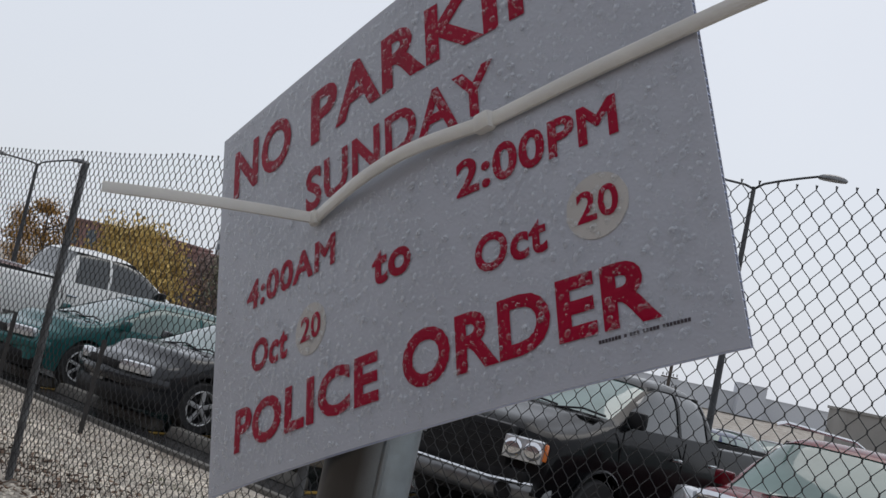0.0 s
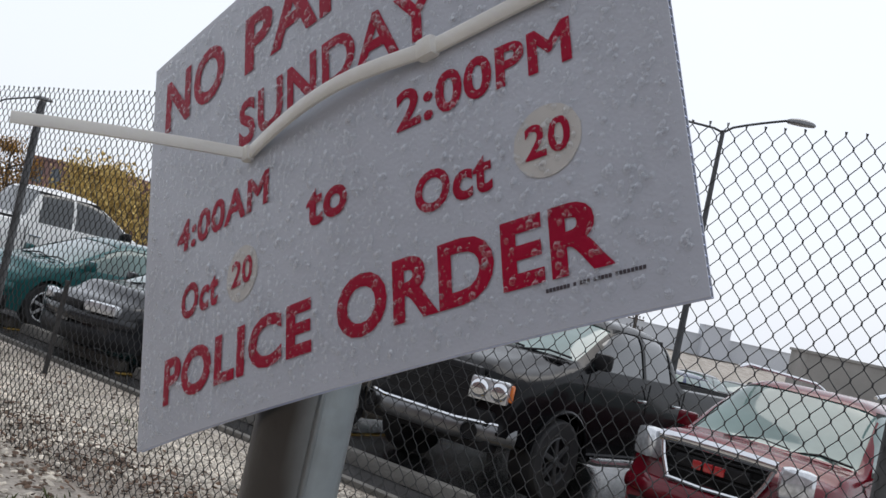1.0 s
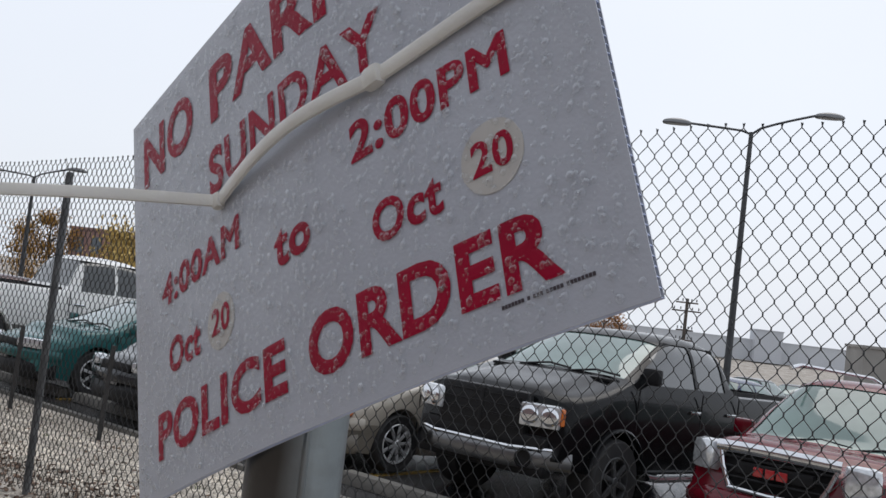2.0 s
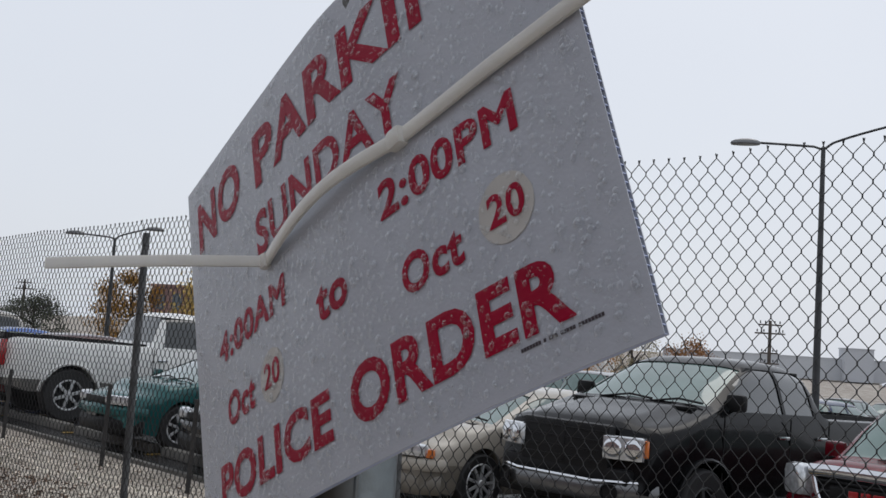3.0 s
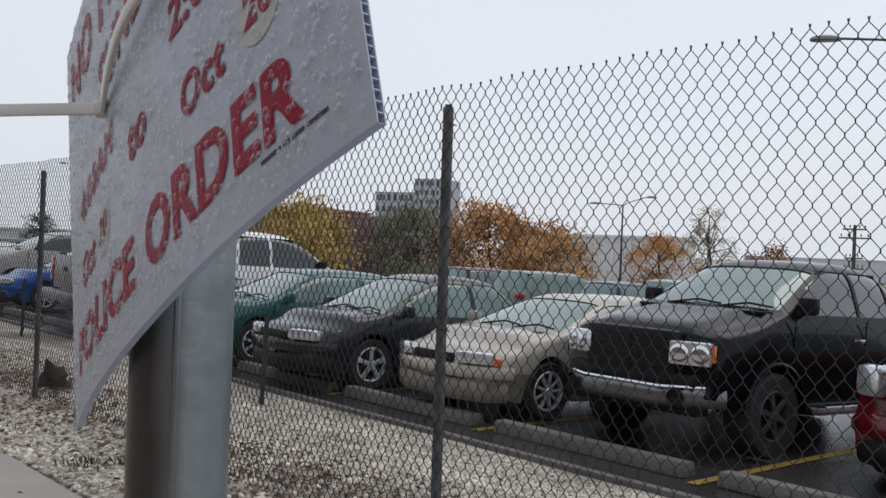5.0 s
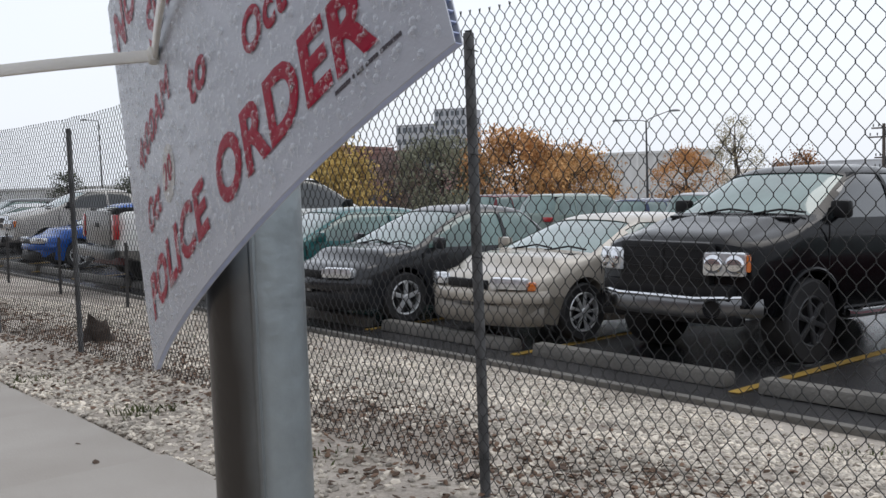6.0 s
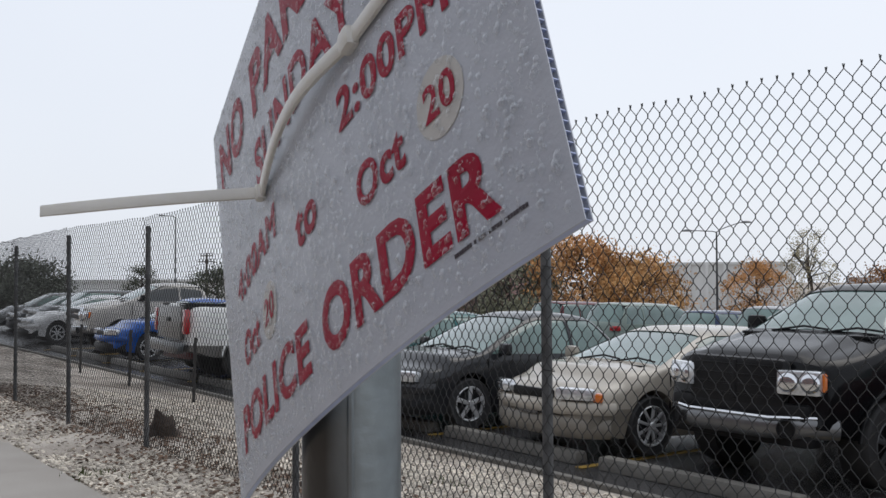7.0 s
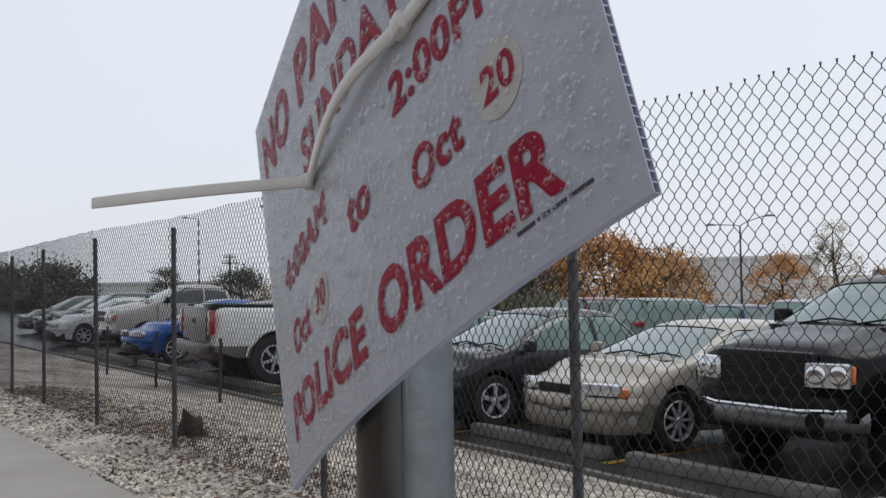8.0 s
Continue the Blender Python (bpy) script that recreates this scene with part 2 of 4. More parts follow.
ground = sheet("ground", spread((-900, -60, 140), (-60, -6, 6), (-6, 16, 0.12), (16, 60, 2), (60, 900, 140)),
               spread((-600, -30, 95), (-30, -3, 3), (-3, 3.9, 0.1), (3.9, 12, 1.6), (12, 900, 148)),
               lambda a, b: height(a, b) + lot_z(b) - LOT - (0.01 if b > EDGE_B or b < -0.62 else 0) - 0.03 * ramp(-b, 0.66, 0.7) - (0.25 if b > 5 else 0),
               M_GRAVEL, "pale limestone gravel verge with brown dirt patches", "ground")
lot = sheet("car_park", spread((-60, -8, 8), (-8, 40, 0.8), (40, 110, 10)), spread((EDGE_B, 8, 0.25), (8, 90, 2)),
            lambda a, b: lot_z(b) + 0.012 * noise.noise((a * 0.3, b * 0.3, 1)) * ramp(b, 3.85, 5) + 0.02 * ramp(-b, -4.05, -3.85),
            M_ASPH, "dark wet asphalt car park surface", "car park")
edge = bmesh.new()
for i in range(26):
    a0 = -8 + i * 1.85
    box(edge, plan(a0, EDGE_B - 0.02 + 0.02 * noise.noise((i * 1.7, 0, 0)), LOT + 0.012), (1.84, 0.09, 0.075), 0.012, Euler((0, 0, math.atan2(ALONG.y, ALONG.x))))
tagged(link("lot_edging", edge, M_STOP, smooth=0), "low dark edging strip between gravel and asphalt", "edging", kind="structure")

walk_path = tagged(new("pavement"), "pale grey concrete pavement slabs beside the gravel", "pavement", kind="structure")
slab = bmesh.new()
box(slab, (0, 0, 0), (1.508, 1.52, 0.12), 0.008)
slab_mesh = None
for i in range(16):
    a = -9.45 + i * 1.52 + 0.76 - 0.01 + 0.36
    if slab_mesh is None:
        ob = part("slab", slab, M_WALK, walk_path, smooth=0)
        slab_mesh = ob.data
    else:
        ob = new("slab", slab_mesh)
        ob.parent = walk_path
    p = plan(a, -1.43, 0.03 - 0.012 * max(-6, a) - 0.048 + 0.003 * math.sin(i * 2.3))
    ob.matrix_basis = pose(p.x, p.y, p.z, 0, 0, math.degrees(math.atan2(ALONG.y, ALONG.x)))

# loose stones of the verge, denser away from the dirt strip under the fence
rng = random.Random(5)
ico = bmesh.new()
bmesh.ops.create_icosphere(ico, subdivisions=1, radius=1)
IV = [v.co.copy() for v in ico.verts]
IF = [[v.index for v in f.verts] for f in ico.faces]
ico.free()


def pebbles(name, count, pick, size, m, label, flat=0.55, lift=0.0):
    verts, faces = [], []
    done = 0
    while done < count:
        a, b, keep = pick()
        if rng.random() > keep:
            continue
        done += 1
        r = size * rng.uniform(0.45, 1.25)
        q = Euler((rng.uniform(-0.5, 0.5), rng.uniform(-0.5, 0.5), rng.uniform(0, 6.3))).to_matrix()
        sx, sy, sz = r * rng.uniform(0.8, 1.3), r * rng.uniform(0.6, 1.0), r * flat * rng.uniform(0.7, 1.2)
        c = plan(a, b, height(a, b) + sz * 0.25 + lift)
        k = len(verts)
        verts += [c + q @ Vector((v.x * sx * rng.uniform(0.8, 1.15), v.y * sy * rng.uniform(0.8, 1.15), v.z * sz)) for v in IV]
        faces += [[i + k for i in f] for f in IF]
    return tagged(raw(name, verts, faces, m), label, name.replace("_", " "), kind="stuff")


def pick_stone():
    a = rng.uniform(-2.5, 12) if rng.random() < 0.6 else rng.uniform(-2, 5)
    b = rng.uniform(-0.64, 3.7)
    n = noise.noise((a * 0.6, b * 0.9, 11)) + 0.5 * noise.noise((a * 2, b * 2, 4))
    dirt = math.exp(-((b - 0.35) / 0.42) ** 2)
    return a, b, max(0.03, min(1, 0.75 + 0.9 * n - 0.75 * dirt))


pebbles("gravel", 42000, pick_stone, 0.0205, M_STONE, "loose pale crushed limestone gravel")
pebbles("leaf_litter", 7500, lambda: (rng.uniform(-4, 12), rng.gauss(0.35, 0.38) if rng.random() < 0.8 else rng.uniform(-0.6, 3.6), 1), 0.019, M_DIRT, "brown rotting leaves under the fence", 0.2, 0.012)


def weeds(name, spots):
    verts, faces = [], []
    for a, b, r, n in spots:
        for _ in range(n):
            aa, bb = a + rng.gauss(0, r), b + rng.gauss(0, r)
            c = plan(aa, bb, height(aa, bb) - 0.005)
            t, h = rng.uniform(0, 6.3), rng.uniform(0.02, 0.055)
            side = Vector((math.cos(t), math.sin(t), 0)) * 0.006
            lean = Vector((rng.uniform(-1, 1), rng.uniform(-1, 1), 0)) * h * 0.6
            k = len(verts)
            verts += [c - side, c + side, c + lean * 0.5 + Vector((0, 0, h * 0.7)) + side * 0.7, c + lean + Vector((0, 0, h))]
            faces += [(k, k + 1, k + 2), (k, k + 2, k + 3)]
    return tagged(raw(name, verts, faces, M_GRASS), "small green weeds growing through the gravel", "weeds", kind="stuff")


weeds("weeds", [(2.6, -0.35, 0.10, 120), (4.2, -0.5, 0.12, 60), (1.0, -0.2, 0.1, 50), (2.2, 2.7, 0.2, 40), (3.6, 2.1, 0.2, 40), (0.2, 3.3, 0.15, 60),
                (-1.2, 3.5, 0.2, 90), (6.0, 2.0, 0.3, 40), (7.5, 1.2, 0.3, 30)])

# ---- chain-link fence ----
fence = thing("chain_link_fence", pose(0, 0, 0), "tall dark chain-link wire fence on steel posts", "fence", kind="structure")
PITCH, TALL = 0.0555, 0.075
posts = [(4.2, 0.7), (1.19, 2.93), (-0.67, 4.13), (-2.68, 5.66), (-4.97, 7.17), (-6.63, 8.10), (-8.7, 9.5), (-10.2, 10.45), (-12.6, 12.0), (-15.2, 13.7), (-18, 15.5)]
FENCE_H = 1.832


def base_z(x, y):
    return height(*to_plan(x, y))


def fabric(p0, p1):
    (x0, y0), (x1, y1) = p0, p1
    z0, z1 = base_z(x0, y0), base_z(x1, y1)
    d = Vector((x1 - x0, y1 - y0, 0))
    length = d.length
    d /= length
    nrm = Vector((-d.y, d.x, 0))
    cols, rows = round(length / (PITCH / 2)), round((FENCE_H + 0.05) / (TALL / 2))
    step = length / cols
    verts, faces = [], []
    r = 0.0023
    ring = [(math.cos(k * math.tau / 3), math.sin(k * math.tau / 3)) for k in range(3)]
    for i in range(cols):
        pts = []
        sag = 0.012 * noise.noise((x0 + i * 0.1, y0, 2))
        for j in range(rows + 1):
            side = 1 if (i + j) % 2 == 0 else -1
            s = (i + 0.5) * step + side * step * 0.5
            zz = z0 + (z1 - z0) * s / length + 0.02 + j * TALL / 2
            wob = 0.008 * noise.noise((s * 1.3 + x0, zz * 1.5, 9))
            p = Vector((x0, y0, 0)) + d * (s + 0.003 * noise.noise((s * 4, zz * 4, 5))) + nrm * (0.028 + wob + 0.0022 * side) + Vector((0, 0, zz + sag))
            twist = d * (side * -0.0015) + Vector((0, 0, 0.0050))
            if j:
                pts.append(p + d * (side * -0.0015) - Vector((0, 0, 0.0050)))
            pts.append(p + twist)
        side = 1 if (i + rows) % 2 == 0 else -1
        pts[-1] = pts[-1] + Vector((0, 0, 0.004)) + d * (side * 0.003)
        k0 = len(verts)
        for p in pts:
            for cx, cz in ring:
                verts.append(p + (nrm * cx + d * cz) * r)
        for j in range(len(pts) - 1):
            for k in range(3):
                a, b = k0 + j * 3 + k, k0 + j * 3 + (k + 1) % 3
                faces.append((a, b, b + 3, a + 3))
    ob = raw("wire_mesh", verts, faces, M_WIRE, fence, smooth=True)
    ob["kind"] = "stuff"
    return ob


for k, (x, y) in enumerate(posts):
    z = base_z(x, y)
    bm = bmesh.new()
    lean = 0.012 * math.sin(k * 2.1)
    tube(bm, [(x, y, z - 0.3), (x + lean * 0.3, y, z + 0.6), (x + lean, y, z + FENCE_H - 0.01), (x + lean, y, z + FENCE_H)], [0.021, 0.021, 0.021, 0.017], 14)
    part("fence_post", bm, M_POST, fence)
    if k + 1 < len(posts):
        fabric((x, y), posts[k + 1])
for k, (x, y) in enumerate(posts[1:8]):      # tie wires that hold the mesh to the posts
    bm = bmesh.new()
    z = base_z(x, y)
    for j in range(5):
        zz = z + 0.15 + j * 0.4
        pts = [(x + 0.025 * math.cos(t), y + 0.025 * math.sin(t), zz + 0.01 * math.sin(t * 0.5)) for t in np.linspace(0, math.tau, 10)]
        tube(bm, pts, 0.002, 5)
    part("tie_wires", bm, M_WIRE, fence)

# short stakes along the edge of the lot


def stake(a, b, h, lean=0.0):
    z = height(a, b)
    p = plan(a, b, z)
    t = thing("short_stake", pose(p.x, p.y, p.z, 0, lean, 20), "short dark steel stake in the gravel near the lot edge", "stake", "stakes along the lot")
    bm = bmesh.new()
    box(bm, (0, 0, h / 2 - 0.1), (0.05, 0.012, h + 0.2), 0.003)
    box(bm, (0.0, 0.02, h / 2 - 0.1), (0.012, 0.045, h + 0.2), 0.003)
    part("shaft", bm, M_STAKE, t, smooth=0)
    return t


# ---- wheel stops and stall lines ----
STALL = 2.62


def wheel_stop(a, b, length, turn=0):
    p = plan(a, b, LOT)
    t = math.degrees(math.atan2(ALONG.y, ALONG.x)) + turn
    bm = bmesh.new()
    box(bm, (0, 0, 0.065), (length, 0.2, 0.13), 0.03)
    for v in bm.verts:
        v.co.y *= 1 - 0.3 * (v.co.z / 0.13)
        v.co += Vector((0, 1, 1)) * 0.006 * noise.noise(v.co * 5 + Vector((a, 0, 0)))
    ob = link("wheel_stop", bm, M_STOP)
    ob.matrix_basis = pose(p.x, p.y, p.z, 0, 0, t)
    return tagged(ob, "weathered dark concrete wheel stop on wet asphalt", "wheel stop", "wheel stops of the front row")


for k in range(-2, 9):
    wheel_stop(3.18 + k * STALL, 4.5, 2.3, 1.5 * math.sin(k * 3.0))
for k in range(-2, 10):
    a = 1.86 + k * STALL
    bm = bmesh.new()
    box(bm, plan(a, 6.6, LOT + 0.012), (0.10, 4.6, 0.006), 0, Euler((0, 0, math.atan2(INTO.y, INTO.x) - math.pi / 2)))
    tagged(link("stall_line", bm, M_YELLOW, smooth=0), "worn yellow painted stall line on asphalt", "road marking", "stall lines", "structure")

# ---- vehicles ----
RS = math.degrees(math.atan2(INTO.y, INTO.x)) - 90      # nose away from the fence
NOSE_IN, BACKED_IN = RS + 180 - 2.5, RS


def interp(x, pts):
    for (x0, y0), (x1, y1) in zip(pts, pts[1:]):
        if x <= x1:
            return y0 + (y1 - y0) * (x - x0) / (x1 - x0)
    return pts[-1][1]


def soft_line(y, pts, reach):
    """A height along the car, with its corners eased over reach."""
    return sum(interp(min(pts[-1][0], max(pts[0][0], y + reach * k)), pts) for k in (-1, -0.6, -0.2, 0.2, 0.6, 1)) / 6


SALOON_FLANK = [(0.1, 0.90), (0.22, 0.945), (0.36, 0.975), (0.55, 1.0), (0.70, 0.995), (0.82, 0.975), (0.95, 0.945), (1.1, 0.93)]
TRUCK_FLANK = [(0.3, 0.95), (0.5, 0.975), (0.75, 1.0), (0.98, 0.995), (1.16, 0.975), (1.30, 0.93), (1.42, 0.875)]


def shell(car, pm, glass, side_glass, top, shoulder, L, hw, low, wheels, rw, screen, splits, roof_w, flank=SALOON_FLANK,
          corner=0.14, bow=0.17, step=0.07, dome=0.0, pillar=0.085, bed=None, lower=None):
    """The outer skin: sections lofted along the car, bowed in plan, then cut into body, panes and doors' glass.
    top and shoulder: heights along the car from tail to nose. screen: foot and head of the windscreen, head and foot of the rear window."""
    ws0, ws1, rw1, rw0 = screen
    belt, roof = interp(ws0, shoulder), max(z for _, z in top)
    full = roof - belt

    def bowed(y):
        return bow * ramp(abs(y), 0.12 * L, 0.5 * L)

    arches = [y + math.copysign(bowed(y), y) * 0.92 for y in wheels]
    ra = rw + 0.06

    def under(y):
        z = low + 0.10 * ramp(abs(y), L / 2 - 0.45, L / 2)
        for c in arches:
            if abs(y - c) < ra:
                z = max(z, rw + math.sqrt(ra * ra - (y - c) ** 2))
        return z

    ys = set(np.arange(-L / 2, L / 2, step)) | {L / 2} | {sg * (L / 2 - d) for sg in (-1, 1) for d in (0.008, 0.025, 0.05, 0.09, 0.14, 0.2)}
    for c in arches:
        ys |= {c + ra * math.cos(t) for t in np.linspace(0, math.pi, 13)} | {c + sg * (ra + 0.002) for sg in (-1, 1)}
    ys = sorted(y for y in ys if -L / 2 <= y <= L / 2)
    phis = [math.radians(d) for d in (0, 7, 17, 29, 41, 52, 61, 69, 76, 82, 86.5, 89)]
    bm = bmesh.new()
    rings = []
    for y in ys:
        e = max(0, (abs(y) - (L / 2 - 0.75)) / 0.75)
        w = hw * (1 - corner * e ** 2.4)
        lo = under(y)
        tp = max(lo + 0.04, soft_line(y, top, 0.035 if abs(y) > L / 2 - 0.3 else 0.07))
        bl = min(soft_line(y, shoulder, 0.1), tp - 0.02)
        bl = max(bl, lo + 0.015)
        half = [(0.66 * w, lo)]
        for k in range(9):
            z = lo + (bl - lo) * k / 8
            half.append((w * interp(z, flank), z))
        gh, xb = tp - bl, half[-1][0]
        q = 0.62 - 0.28 * min(1, gh / 0.3)
        hood = ramp(y, ws0 - 0.05, ws0 + 0.25)
        for ph in phis[1:]:
            c, sn = math.cos(ph) ** q, math.sin(ph) ** q
            x = xb * c * (1 - (1 - roof_w / (hw * 0.94)) * min(1.1, gh / full) * sn)
            z = bl + gh * sn + 0.035 * (1 - (x / xb) ** 2) * min(1, gh / 0.25) * (1 - hood)
            if dome:
                z += dome * hood * ramp(0.66 * xb - x, 0, 0.10) * (1 - ramp(y, L / 2 - 0.35, L / 2 - 0.1))
            half.append((x, z))
        mid = [(0, half[-1][1] + 0.001)]
        rings.append([bm.verts.new((x, y, z)) for x, z in half + mid] + [bm.verts.new((-x, y, z)) for x, z in half[::-1]])
    for r0, r1 in zip(rings, rings[1:]):
        for i in range(len(r0) - 1):
            bm.faces.new((r0[i], r0[i + 1], r1[i + 1], r1[i]))
    bm.faces.new(rings[0][::-1])
    bm.faces.new(rings[-1])
    bmesh.ops.triangulate(bm, faces=[f for f in bm.faces if len(f.verts) > 4])
    bmesh.ops.recalc_face_normals(bm, faces=bm.faces[:])

    def slice_at(co, no, near=None):
        fs = [f for f in bm.faces if near is None or near(f.calc_center_median())]
        es = {e for f in fs for e in f.edges}
        vs = {v for f in fs for v in f.verts}
        bmesh.ops.bisect_plane(bm, geom=list(vs) + list(es) + fs, plane_co=co, plane_no=no, dist=1e-4)

    groups = []         # (name, test of a face's centre and normal, material)
    for name, y0, y1, z0, sg, m in (("windscreen", ws0, ws1, belt, 1, glass), ("rear_window", rw0, rw1, interp(rw0, shoulder), -1, side_glass)):
        p0, p1 = Vector((0, y0, z0)), Vector((0, y1, roof - 0.01))
        d = p1 - p0
        n = d.length
        d.normalize()
        nor = Vector((0, d.z, -d.y)) * (1 if d.z * sg > 0 else -1)
        x0, x1 = hw * interp(z0, flank) - pillar, roof_w - pillar + 0.03
        up = Vector((0, sg, 0.2))

        def near(c, y0=y0, y1=y1, z0=z0):
            return min(y0, y1) - 0.3 < c.y < max(y0, y1) + 0.3 and c.z > z0 - 0.03
        t0, t1 = 0.05, n - 0.05
        slice_at(p0 + d * t0, d, near)
        slice_at(p0 + d * t1, d, near)
        for s in (-1, 1):
            along = Vector((s * (x1 - x0), 0, 0)) + d * n
            slice_at(p0 + Vector((s * x0, 0, 0)), along.cross(nor).normalized(), near)

        def test(c, fn, p0=p0, d=d, t0=t0, t1=t1, n=n, x0=x0, x1=x1, nor=nor):
            t = (c - p0).dot(d)
            return t0 < t < t1 and abs(c.x) < x0 + (x1 - x0) * t / n and fn.dot(nor) > 0.35 and abs((c - p0).dot(nor)) < 0.16
        groups.append((name, test, m))
    zb, zt = belt + 0.03, roof - 0.075
    fa, fb = Vector((0, ws0 - 0.12, belt)), Vector((0, ws1 - 0.06, roof))
    ra0, rb0 = Vector((0, rw0 + 0.17, belt)), Vector((0, rw1 + 0.12, roof))

    def cab(c):
        return rw0 - 0.1 < c.y < ws0 + 0.1 and c.z > belt - 0.05
    slice_at((0, 0, zb), (0, 0, 1), cab)
    slice_at((0, 0, zt), (0, 0, 1), cab)
    for p0, p1 in ((fa, fb), (ra0, rb0)):
        slice_at(p0, (p1 - p0).cross(Vector((1, 0, 0))).normalized(), cab)
    for y in splits:
        for k in (-0.028, 0.028):
            slice_at((0, y + k, 0), (0, 1, 0), cab)

    def edge_y(p0, p1, z):
        return p0.y + (p1.y - p0.y) * (z - p0.z) / (p1.z - p0.z)
    bounds = [99] + list(splits) + [-99]
    for s in (-1, 1):
        for b1, b0 in zip(bounds, bounds[1:]):
            def test(c, fn, s=s, b0=b0, b1=b1):
                return c.x * s > 0.3 and zb < c.z < zt and edge_y(ra0, rb0, c.z) < c.y < edge_y(fa, fb, c.z) and b0 + 0.028 < c.y < b1 - 0.028 and abs(fn.x) > 0.5
            groups.append(("side_window", test, side_glass))
    if bed:
        y0, y1, xh = bed

        def load(c):
            return y0 - 0.2 < c.y < y1 + 0.2 and c.z > 0.9
        for co, no in (((0, y0, 0), (0, 1, 0)), ((0, y1, 0), (0, 1, 0)), ((xh, 0, 0), (1, 0, 0)), ((-xh, 0, 0), (1, 0, 0))):
            slice_at(co, no, load)
        groups.append(("", lambda c, fn: y0 < c.y < y1 and abs(c.x) < xh and c.z > 0.9 and fn.z > 0.3, None))
    if lower:
        slice_at((0, 0, lower[0]), (0, 0, 1))
        groups.append(("lower_body", lambda c, fn: c.z < lower[0], lower[1]))
    bm.normal_update()
    sets = [[] for _ in groups] + [[]]
    for f in bm.faces:
        c = f.calc_center_median()
        for k, (name, test, m) in enumerate(groups):
            if test(c, f.normal):
                sets[k].append(f)
                break
        else:
            sets[-1].append(f)
    for (name, test, m), fs in zip(groups + [("body", None, pm)], sets):
        if not name or not fs:
            continue
        one, mp = bmesh.new(), {}
        inset = 0.010 if m in (glass, side_glass) else 0.0
        for f in fs:
            for v in f.verts:
                if v not in mp:
                    p = v.co - v.normal * inset
                    e = max(0, (abs(p.y) - (L / 2 - 0.75)) / 0.75)
                    k = min(1, abs(p.x) / (hw * (1 - corner * e ** 2.4)))
                    mp[v] = one.verts.new((p.x, p.y - math.copysign(bowed(p.y), p.y) * k * k, p.z))
            one.faces.new([mp[v] for v in f.verts])
        part(name, one, m, car, smooth=32)
    bm.free()
    vs = []
    one = bmesh.new()
    for y, z, x in ((ws0 - 0.12, belt, hw * 0.76), (ws1 - 0.08, roof - 0.05, roof_w - 0.06), (rw1 + 0.08, roof - 0.05, roof_w - 0.06), (rw0 + 0.12, belt, hw * 0.76)):
        vs.append([one.verts.new((sx * x, y, z - 0.02)) for sx in (-1, 1)])
    for q0, q1 in zip(vs, vs[1:] + vs[:1]):
        one.faces.new((q0[0], q0[1], q1[1], q1[0]))
    one.faces.new([v[0] for v in vs])
    one.faces.new([v[1] for v in vs][::-1])
    part("interior", one, M_TRIM, car, smooth=0)
    part("underbody", boxes(((0, 0, (low + 0.05 + rw * 2) / 2), (hw * 1.24, L - 0.7, rw * 2 - low), 0.04)), M_TRIM, car, smooth=0)


def wheel(car, x, y, rw, rim_r, spokes=5, rim_mat=None, width=0.21, split=False):
    s = 1 if x > 0 else -1
    arms = []
    bm = bmesh.new()
    lathe(bm, [(rim_r, 0.0), (rim_r * 0.95, s * 0.012), (rim_r * 0.90, s * 0.006), (rim_r * 0.87, -s * 0.05)], 26)
    for k in range(spokes):
        t = k * math.tau / spokes + 0.3
        b2 = bmesh.new()
        box(b2, (-s * 0.004, rim_r * 0.52, 0), (0.028, rim_r * 0.88, rim_r * 1.25 / spokes), 0.008)
        bmesh.ops.rotate(b2, verts=b2.verts, cent=(0, 0, 0), matrix=Matrix.Rotation(t, 3, "X"))
        if split:
            arms.append(b2)
            continue
        me = bpy.data.meshes.new("t")
        b2.to_mesh(me)
        b2.free()
        bm.from_mesh(me)
        bpy.data.meshes.remove(me)
    lathe(bm, [(rim_r * 0.2, s * 0.012), (rim_r * 0.16, s * 0.022), (0.0005, s * 0.024)], 14)
    w = part("wheel", bm, rim_mat or M_RIM, car)
    w.matrix_basis = pose(x, y, rw)
    for b2 in arms:
        part("spoke", b2, rim_mat or M_RIM, w)
    part("brake_disc", lathe(bmesh.new(), [(rim_r * 0.88, -s * 0.045), (rim_r * 0.5, -s * 0.05), (0.0005, -s * 0.05)], 20), M_TRIM, w)
    bt = bmesh.new()
    lathe(bt, [(rim_r * 0.97, -s * 0.02), (rim_r * 1.0, s * 0.008), (rw * 0.93, s * 0.018), (rw * 0.985, -s * 0.005), (rw, -s * 0.04), (rw, -s * (width - 0.04)), (rw * 0.97, -s * width), (rim_r, -s * width), (0.001, -s * width)], 30)
    for i, v in enumerate(bt.verts):
        if v.co.yz.length > rw * 0.99 and (i % 2):
            v.co.y *= 0.99
            v.co.z *= 0.99
    part("tyre", bt, M_RUBBER, w)
    return w


def mirrors(car, pm, hw, y, z, size=(0.20, 0.09, 0.15)):
    for s in (-1, 1):
        bm = bmesh.new()
        box(bm, (s * (hw + size[0] * 0.45), y, z), size, min(size) * 0.42)
        box(bm, (s * (hw - 0.02), y, z - 0.04), (0.16, 0.05, 0.05), 0.012)
        part("wing_mirror", bm, pm, car)


def seams(car, hw, ys, z0, z1):
    """Door gaps and handles along both flanks."""
    for s in (-1, 1):
        for y in ys:
            part("door_gap", boxes(((s * (hw - 0.004), y, (z0 + z1) / 2), (0.012, 0.012, z1 - z0))), M_TRIM, car, smooth=0)


